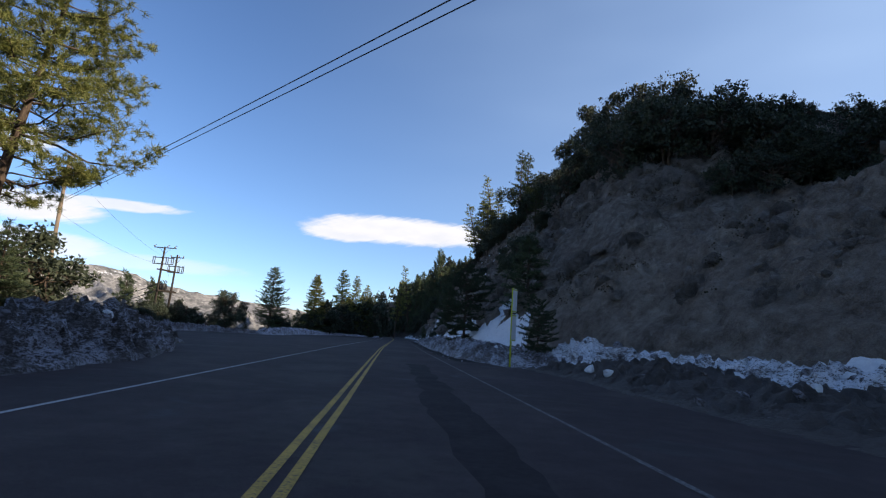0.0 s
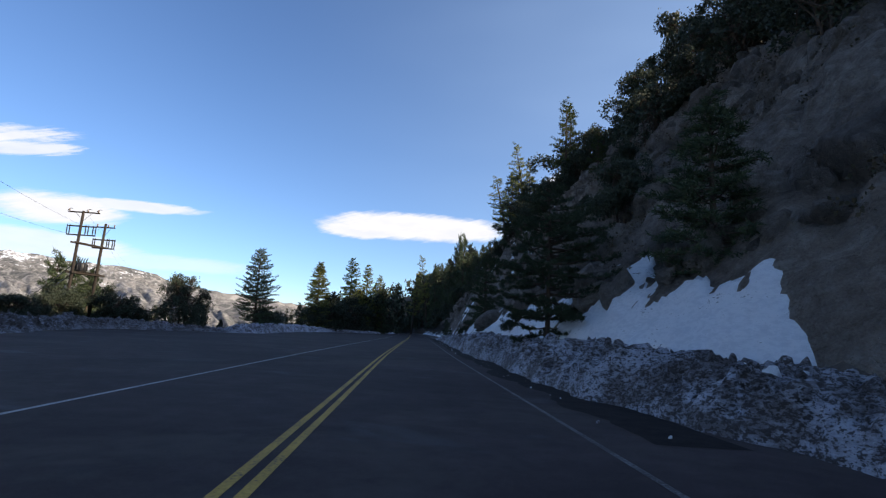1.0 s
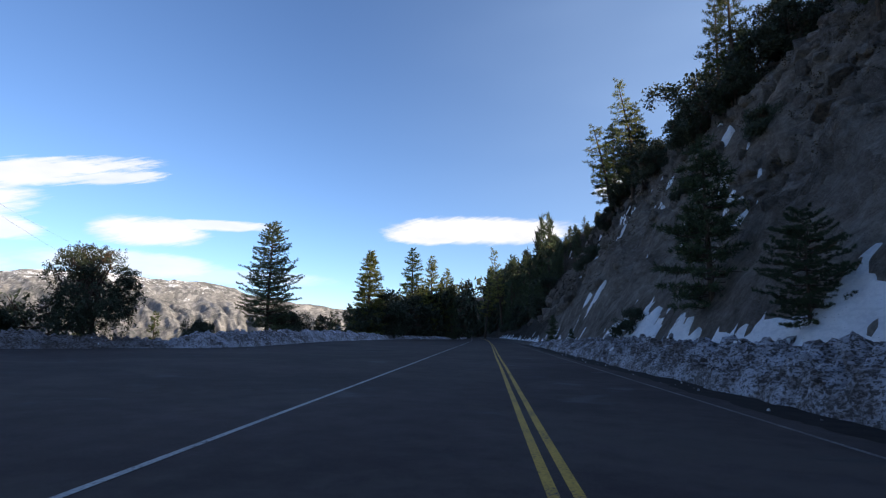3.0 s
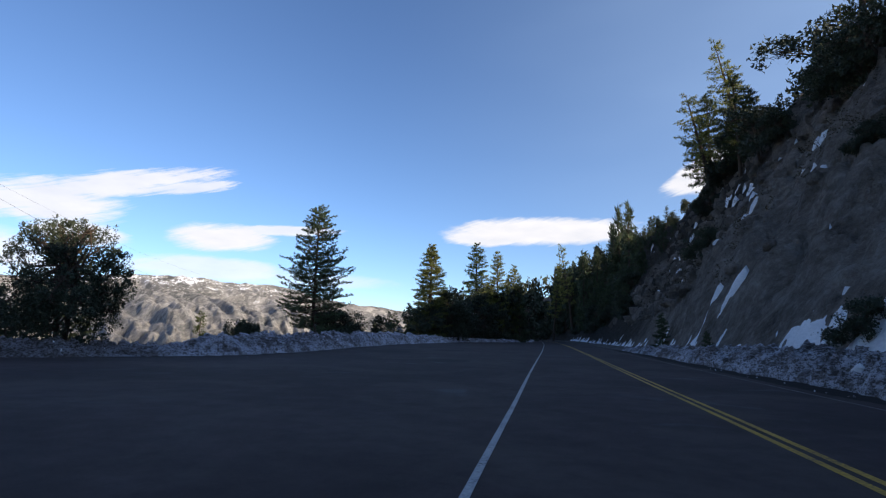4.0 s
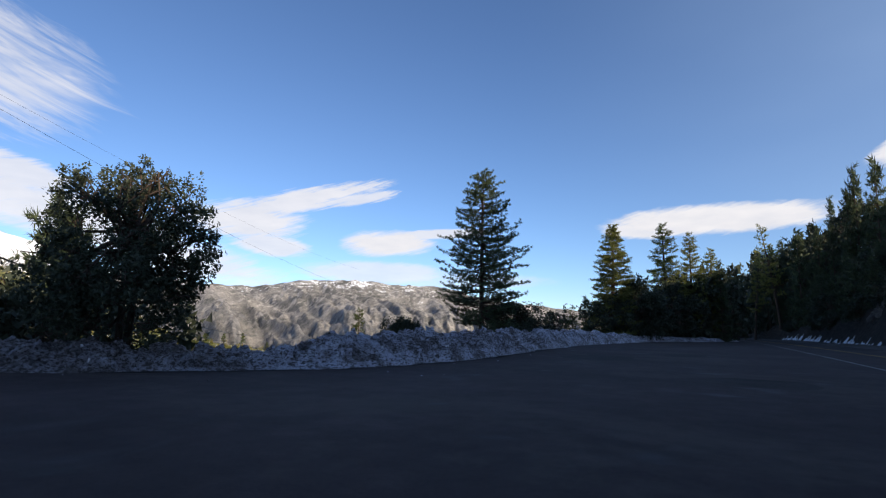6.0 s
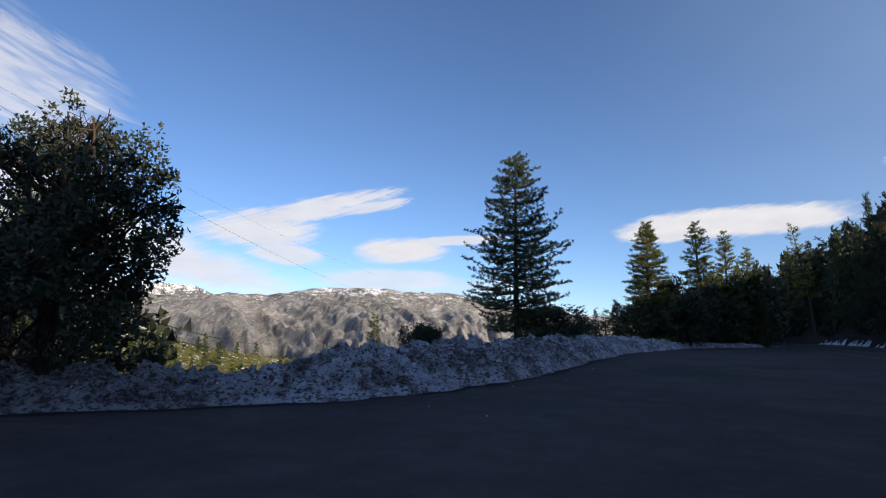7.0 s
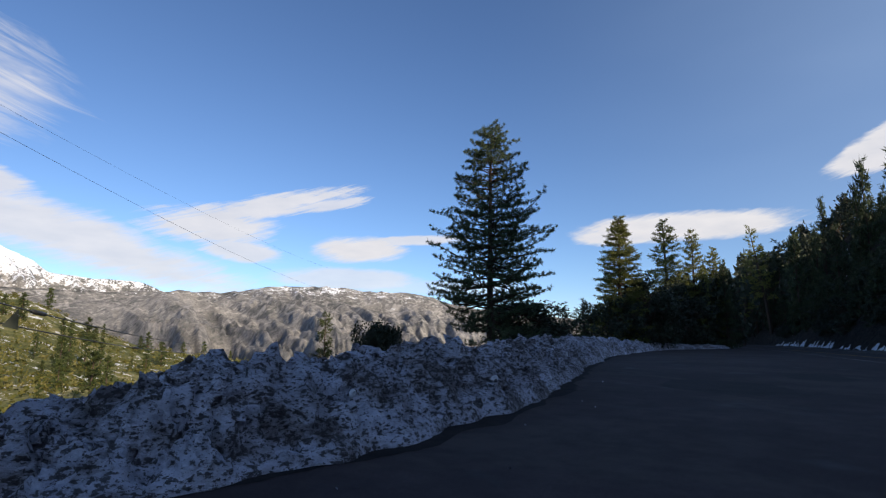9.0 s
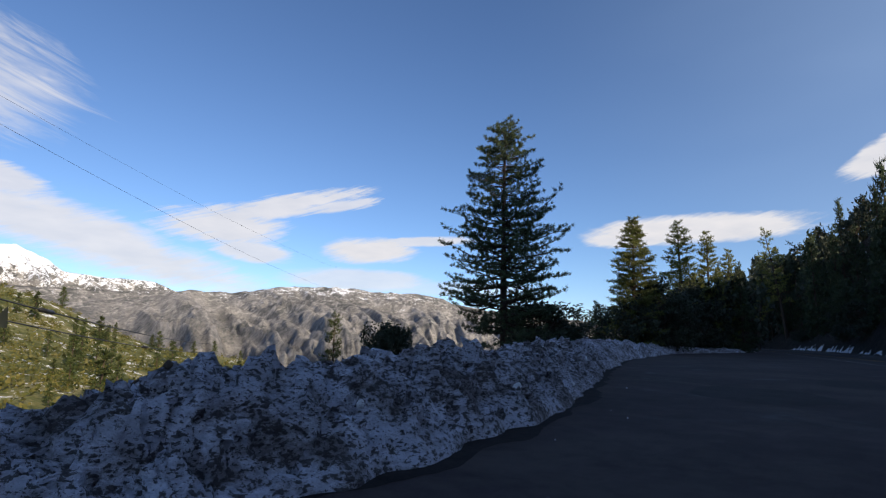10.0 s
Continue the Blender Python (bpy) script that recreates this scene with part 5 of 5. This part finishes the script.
# ---- boulders ----
def boulder(x, y, z, sx, sy, sz, seed, turn, tilt=0.0):
    bm = bmesh.new()
    bmesh.ops.create_icosphere(bm, subdivisions=4, radius=1.0)
    co = np.array([v.co[:] for v in bm.verts])
    d, i = cells(co[:, 0] + seed * 3.1, co[:, 1], co[:, 2], 1.1, seed)
    k = 1 - 0.22 * d + 0.10 * vnoise(co[:, 0] + seed, co[:, 1], co[:, 2], 1.6, 4)
    for v, c, q in zip(bm.verts, co, k):
        w = c * q
        w = np.sign(w) * np.abs(w) ** 0.82
        v.co = Vector(w) * 1.0
    for f_ in bm.faces:
        f_.smooth = True
    ob = part("boulder", bm, BOULDER, None)
    ob.matrix_basis = pose(x, y, z, tilt, 0, turn) @ Matrix.Diagonal((sx, sy, sz, 1))
    return tagged(ob, "weathered brown granite boulder on the hillside", "boulder", "boulders of the hill")


boulder(-0.15, 60.8, 2.35, 0.55, 1.15, 0.55, 1, -70, 34)
for i in range(22):
    y = rng.uniform(40, 118)
    u = rng.uniform(9, 27)
    x = float(cx(y)) + u
    if float(hill_z(x, y, False)) < 2.0:
        continue
    s = rng.uniform(0.45, 1.35) * (1.1 if u > 15 else 0.7) * (0.5 if y < 62 else 0.7)
    boulder(x, y, hz(x, y) + 0.1 * s, s * rng.uniform(0.8, 1.3), s * rng.uniform(0.8, 1.4), s * rng.uniform(0.6, 0.95), 3 + i, rng.uniform(0, 360), rng.uniform(-20, 20))


cs = []
for i in range(1300):
    y = rng.uniform(24, 150)
    w = rng.uniform(9, 34)
    x = float(cx(y) + hill_foot(y)) + w
    if vnoise(x, y, 0, 0.12, 2) < -0.05:
        continue
    z = hz(x, y)
    r = rng.uniform(0.15, 0.5)
    cs.append(np.array([x, y, z + r * 0.5]) + rng.normal(0, 1, (9, 3)) * np.array([r, r, r * 0.6]))
v, f = leaves(rng, np.concatenate(cs), 5, 0.13, 0.10)
tagged(new("hill_brush", mesh_from("hill_brush", v, f, BRUSH, False)), "dry brown and dark green brush between the rocks", "brush", kind="stuff")


# ---- poles, wires and the sign ----
def rod(name, pts, radii, mat, parent, sides=8, label=""):
    v, f = tube(pts, radii, sides)
    n = len(v)
    f = f.tolist() + [list(range(sides))[::-1], list(range(n - sides, n))]
    return part_mesh(name, v, f, mat, parent, label)


def beam(name, size, at, mat, parent, turn=0.0, label="", tilt=0.0, edge=0.012):
    bm = bmesh.new()
    bmesh.ops.create_cube(bm, size=1.0, matrix=Matrix.Diagonal((*size, 1)))
    bmesh.ops.bevel(bm, geom=list(bm.edges), offset=min(edge, min(size) * 0.3), segments=1, affect="EDGES")
    bm.transform(pose(*at, 0, tilt, turn))
    return part(name, bm, mat, parent, label)


def power_pole(label, x, y, top, arms, turn, foot=None, wood=None, lean=(0.0, 0.0)):
    """A wooden power pole; arms: heights below the top, lengths and whether they carry a hanging frame."""
    z0 = gz(x, y) if foot is None else foot
    h = top - z0
    ob = empty("power_pole", label, "power pole", "power poles", (x, y, z0))
    wood = wood or POLEDARK
    rod("shaft", [(-lean[0], -lean[1], -0.4), (-lean[0] * 0.45, -lean[1] * 0.45, h * 0.5), (0, 0, h)], [0.165, 0.145, 0.115], wood, ob, 12)
    c, s = math.cos(radians(turn)), math.sin(radians(turn))
    for down, ln, framed in arms:
        z = h - down

        def along(q, off=0.13):
            return c * ln * q - s * off, s * ln * q + c * off

        beam("crossarm", (ln, 0.10, 0.12), (*along(0), z), wood, ob, turn)
        if not framed:
            for q in (-0.47, 0.12, 0.45):
                px, py = along(q)
                rod("insulator", [(px, py, z + 0.05), (px, py, z + 0.16), (px, py, z + 0.22), (px, py, z + 0.30)], [0.025, 0.085, 0.05, 0.075], PORCELAIN, ob, 8)
                if ln > 2:
                    rod("switch_arm", [(px - 0.16 * c, py - 0.16 * s, z + 0.12), (px + 0.12 * c, py + 0.12 * s, z + 0.36), (px + 0.30 * c, py + 0.30 * s, z + 0.30)], [0.03, 0.035, 0.02], DARKMETAL, ob, 6)
            for q in (-0.26, 0.26):
                px, py = along(q)
                rod("brace", [(px, py, z - 0.05), (0, 0.12, z - 0.85)], [0.018, 0.018], DARKMETAL, ob, 5)
            continue
        beam("lower_crossarm", (ln * 0.97, 0.10, 0.12), (*along(0), z - 0.86), wood, ob, turn)
        for q in (-0.49, -0.40, 0.13, 0.22, 0.38, 0.47):
            px, py = along(q)
            rod("link", [(px, py, z - 0.82), (px, py, z - 0.62), (px, py, z - 0.30), (px, py, z + 0.14)], [0.03, 0.055, 0.055, 0.03], DARKMETAL, ob, 6)
    return ob


power_pole("weathered wooden power pole with a single crossarm in the sun", -31.3, 41.7, 13.6, [(0.15, 2.4, False), (1.0, 1.3, False)], -42, wood=POLEWOOD)
power_pole("dark wooden power pole with a hanging switch frame", -39.05, 72.7, 11.1, [(0.12, 2.9, False), (1.5, 2.75, True)], 8, 0.3, lean=(0.22, 0.26))
power_pole("shorter dark wooden power pole with stacked crossarms", -38.6, 75.5, 10.4, [(0.35, 1.8, False), (1.65, 2.2, True)], 8, 0.3, lean=(0.22, 0.26))

# the platform that joins the two poles, and what stands on it
gantry = empty("transformer_platform", "dark timber platform slung between two power poles", "platform", "", (-38.9, 74.1, 5.2))
for side in (-0.2, 0.2):
    beam("tie_beam", (4.0, 0.10, 0.16), (side, 0, 2.75), POLEDARK, gantry, 81)
    beam("joist", (3.9, 0.12, 0.2), (side * 1.4, 0, -0.1), POLEDARK, gantry, 81)
for k in range(9):
    beam("plank", (0.9, 0.24, 0.05), (0.045 * (k - 4), 0.28 * (k - 4), 0.03), POLEDARK, gantry, -9)
can = empty("transformer", "dark grey-green transformer with tall bushings on a platform", "transformer", "", (-38.95, 73.45, 5.26))
rod("tank", [(0, 0, 0), (0, 0, 0.03), (0, 0, 0.78), (0, 0, 0.86)], [0.40, 0.44, 0.46, 0.36], DARKMETAL, can, 20)
for k in range(10):
    q = k * math.pi / 5 + 0.2
    beam("fin", (0.12, 0.03, 0.58), (0.48 * math.cos(q), 0.48 * math.sin(q), 0.40), DARKMETAL, can, math.degrees(q))
for q in (-0.3, -0.1, 0.1, 0.3):
    rod("bushing", [(q, q * 0.3, 0.82), (q + 0.05, q * 0.3, 1.05), (q + 0.11, q * 0.3, 1.22), (q + 0.17, q * 0.3, 1.36)], [0.05, 0.06, 0.045, 0.02], DARKMETAL, can, 8)


def wire(a, b, sag, r, label, splice=()):
    a, b = np.array(a, float), np.array(b, float)
    q = np.linspace(0, 1, 40)
    pts = a + (b - a) * q[:, None]
    pts[:, 2] -= sag * 4 * q * (1 - q)
    v, f = tube(pts, np.full(40, r), 6)
    ob = new("overhead_wire", mesh_from("overhead_wire", v, f, DARKMETAL))
    tagged(ob, label, "wire", "overhead wires")
    for s in splice:
        k = int(s * 39)
        c, d = pts[k], unit(pts[k + 1] - pts[k])
        rod("splice_case", [c - d * 1.1, c - d * 1.0, c + d * 1.0, c + d * 1.1], [r, 0.17, 0.17, r], DARKMETAL, ob, 8, "black splice case on the cable")
    return ob


wire((-31.1, 41.85, 10.1), (56.3, -47.4, 5.2), 0.3, 0.016, "black power wire spanning the road")
wire((-31.45, 41.55, 9.9), (55.9, -47.9, 5.0), 0.3, 0.016, "black power wire spanning the road")
wire((-31.3, 41.9, 9.0), (-39.05, 72.7, 8.6), 0.6, 0.008, "thin wire between the power poles")
wire((-31.3, 41.9, 12.7), (-39.05, 72.7, 9.7), 0.6, 0.008, "thin wire between the power poles")
wire((-39.6, 75.5, 10.4), (-70.0, 135.0, 6.8), 1.0, 0.007, "thin wire hanging over the valley")
wire((-39.05, 72.9, 11.2), (-70.0, 135.0, 9.8), 1.0, 0.0045, "thin wire hanging over the valley")
wire((-39.0, 72.7, 6.1), (-128.0, 162.0, -1.2), 1.3, 0.05, "thick black cable running down into the valley", (0.34,))
wire((-39.0, 72.7, 5.2), (-128.0, 161.0, -3.0), 1.3, 0.05, "thick black cable running down into the valley", (0.58,))

sign = empty("road_sign", "two grey sign backs on a lime-yellow post beside the road", "road sign", "", (3.15, 26.8, 0.05), 0)
rod("post", [(0, 0, -0.3), (0, 0, 1.8), (0, 0, 3.85)], [0.045, 0.045, 0.045], LIME, sign, 10)
for z0, z1 in ((2.62, 3.82), (1.22, 2.54)):
    bm = bmesh.new()
    bmesh.ops.create_cube(bm, size=1.0, matrix=Matrix.Diagonal((0.62, 0.018, z1 - z0, 1)))
    bmesh.ops.bevel(bm, geom=[e for e in bm.edges if abs(e.verts[0].co.y - e.verts[1].co.y) > 0.01], offset=0.05, segments=3, affect="EDGES")
    bm.transform(pose(0.12, 0.07, (z0 + z1) / 2, 0, 0, 62))
    panel = part("panel", bm, SIGNBACK, sign, "plain grey back of a sign panel")
    for zz in (z0 + 0.06, z1 - 0.06):
        beam("bracket", (0.64, 0.05, 0.05), (0.10, 0.035, zz), LIME, panel, 62)
    beam("edge_strip", (0.03, 0.03, z1 - z0), (0.12 - 0.31 * math.cos(radians(62)), 0.07 - 0.31 * math.sin(radians(62)), (z0 + z1) / 2), LIME, panel, 62)


# ---- clods, stones and crumbs of snow ----
def lump(name, x, y, z, size, mat, seed, label, category, group):
    bm = bmesh.new()
    bmesh.ops.create_icosphere(bm, subdivisions=3, radius=1.0)
    co = np.array([v.co[:] for v in bm.verts])
    k = 1 + 0.30 * vnoise(co[:, 0] + seed * 5.3, co[:, 1], co[:, 2], 1.1, 3)
    d, i = cells(co[:, 0] + seed, co[:, 1], co[:, 2], 1.2, seed)
    for v, c, q, e in zip(bm.verts, co, k, d):
        v.co = Vector(c * (q - 0.2 * e))
    ob = part(name, bm, mat, None)
    ob.matrix_basis = pose(x, y, z, seed * 41 % 360, seed * 77 % 360, seed * 23 % 360) @ Matrix.Diagonal((size, size * 0.8, size * 0.62, 1))
    return tagged(ob, label, category, group)


lump("rock", -31.25, 82.9, bank_z(-31.1, 82.9) + 0.17, 0.34, BOULDER, 3, "squat brown rock lying on the snow bank", "rock", "")
for k in range(26):
    y = rng.uniform(78, 106)
    off = rng.uniform(0.9, 1.9)
    lump("clod", float(lx(y)) - off, y, bank_z(float(lx(y)) - off, y) + 0.03, rng.uniform(0.03, 0.08), SOIL if k % 3 else DIRTIER, 20 + k, "dark clod of earth and ice on the snow bank", "clod", "clods on the bank")
for k in range(24):
    y = rng.uniform(66, 100)
    lump("snow_crumb", float(lx(y)) + rng.uniform(0.15, 0.9) + (3.0 * rng.random() ** 3), y, 0.008, rng.uniform(0.012, 0.03), DIRTY, 60 + k, "crumb of snow fallen onto the asphalt", "snow crumb", "snow crumbs")
for k in range(44):
    y = rng.uniform(30, 92)
    lump("snow_crumb", float(cx(y)) + 5.0 - rng.uniform(0.1, 0.9), y, 0.01, rng.uniform(0.015, 0.045), DIRTY if k % 3 else SNOW, 110 + k, "crumb of snow fallen onto the asphalt", "snow crumb", "snow crumbs")
for k in range(30):
    y = rng.uniform(33, 84)
    x = float(cx(y)) + rng.uniform(5.5, 7.0)
    lump("snow_block", x, y, bank_z(x, y) + 0.04, rng.uniform(0.09, 0.22), DIRTY, 160 + k, "broken block of old snow on the berm", "snow block", "snow blocks on the berm")


# ---- chunks frozen into the ploughed snow ----
def chunk_mesh(seed, mat):
    bm = bmesh.new()
    bmesh.ops.create_icosphere(bm, subdivisions=2, radius=1.0)
    co = np.array([v.co[:] for v in bm.verts])
    d, i = cells(co[:, 0] + seed * 2.7, co[:, 1], co[:, 2], 0.9, seed)
    k = 0.75 + 0.5 * i + 0.2 * vnoise(co[:, 0] + seed, co[:, 1], co[:, 2], 1.4, 2)
    for v, c, q in zip(bm.verts, co, k):
        v.co = Vector(c * q)
    me = bpy.data.meshes.new("chunk")
    bm.to_mesh(me)
    bm.free()
    me.materials.append(mat)
    return me


CHUNKS = [chunk_mesh(k, (DIRTY, SNOW, DIRTY, DIRTIER, DIRTY, DIRTY)[k % 6]) for k in range(12)]


def chunks(index, count, y0, y1, small, large):
    """Lumps of snow, ice and earth standing proud of one ridge."""
    X, Y, Z = BANKS[index]
    pick = np.flatnonzero((Y > y0) & (Y < y1) & (Z > 0.10))
    for n in range(count):
        j = int(pick[rng.integers(len(pick))])
        size = small + (large - small) * rng.random() ** 2.5
        ob = new("chunk", CHUNKS[int(rng.integers(12))])
        ob.parent = RIDGES[index]
        ob.matrix_basis = pose(X[j], Y[j], Z[j] - size * 0.38, *rng.uniform(0, 360, 3)) @ Matrix.Diagonal((size * 1.3, size, size * 0.7, 1))


chunks(0, 290, 80, 104, 0.03, 0.13)
chunks(2, 70, 8, 34, 0.10, 0.40)
chunks(3, 290, 30, 96, 0.05, 0.16)
chunks(5, 40, 6, 28, 0.08, 0.26)
chunks(6, 60, 5, 31, 0.08, 0.30)


# ---- stones bedded in the hillside ----
def stone_mesh(seed, worn=True):
    """An angular block of granite with its edges broken."""
    r_ = np.random.default_rng(900 + seed)
    bm = bmesh.new()
    for p in unit(r_.normal(0, 1, (13, 3))) * r_.uniform(0.8, 1.15, (13, 1)):
        bm.verts.new(np.sign(p) * np.abs(p) ** 0.8)
    hull = bmesh.ops.convex_hull(bm, input=list(bm.verts))
    bmesh.ops.delete(bm, geom=list({v for v in hull["geom_interior"] + hull["geom_unused"] if isinstance(v, bmesh.types.BMVert)}), context="VERTS")
    if worn:
        bmesh.ops.bevel(bm, geom=list(bm.edges), offset=0.09, segments=1, affect="EDGES", clamp_overlap=True)
    me = bpy.data.meshes.new("stone")
    bm.to_mesh(me)
    bm.free()
    me.materials.append(BOULDER)
    return me


STONES = [stone_mesh(k) for k in range(10)]
SHARDS = [stone_mesh(20 + k, False) for k in range(12)]


def stone_spot(y0, y1):
    """A place on the hillside where blocks lie, and a size."""
    while True:
        y = rng.uniform(y0, y1)
        w = 8.4 + 19 * rng.random() ** 1.1
        x = float(cx(y) + hill_foot(y)) + w
        if float(vnoise(x, y, 0, 0.11, 2)) > -0.12 and not (y < 40 and w < 9.5):
            return x, y, 0.22 + 1.0 * rng.random() ** 2.6


for n in range(300):
    x, y, size = stone_spot(36, 82)
    ob = new("stone", STONES[int(rng.integers(10))])
    ob.parent = hill
    ob.matrix_basis = pose(x, y, hz(x, y) - size * 0.05, *rng.uniform(0, 360, 3)) @ Matrix.Diagonal((size * 1.3, size, size * 0.85, 1))
rubble = Pile()
for n in range(2800):
    x, y, size = stone_spot(20, 165)
    size = size * (0.8 if y > 38 else 0.6)
    me = SHARDS[int(rng.integers(12))]
    m = pose(x, y, hz(x, y) - size * 0.05, *rng.uniform(0, 360, 3)) @ Matrix.Diagonal((size * 1.3, size, size * 0.85, 1))
    base_n = rubble.n
    rubble.v.append(np.array([(m @ v.co)[:] for v in me.vertices]))
    rubble.f += [[base_n + i for i in p.vertices] for p in me.polygons]
    rubble.n += len(me.vertices)
v, f = rubble.done()
tagged(part_mesh("rubble", v, f, BOULDER, hill, "blocks of grey-brown granite strewn over the slope", False), kind="stuff")
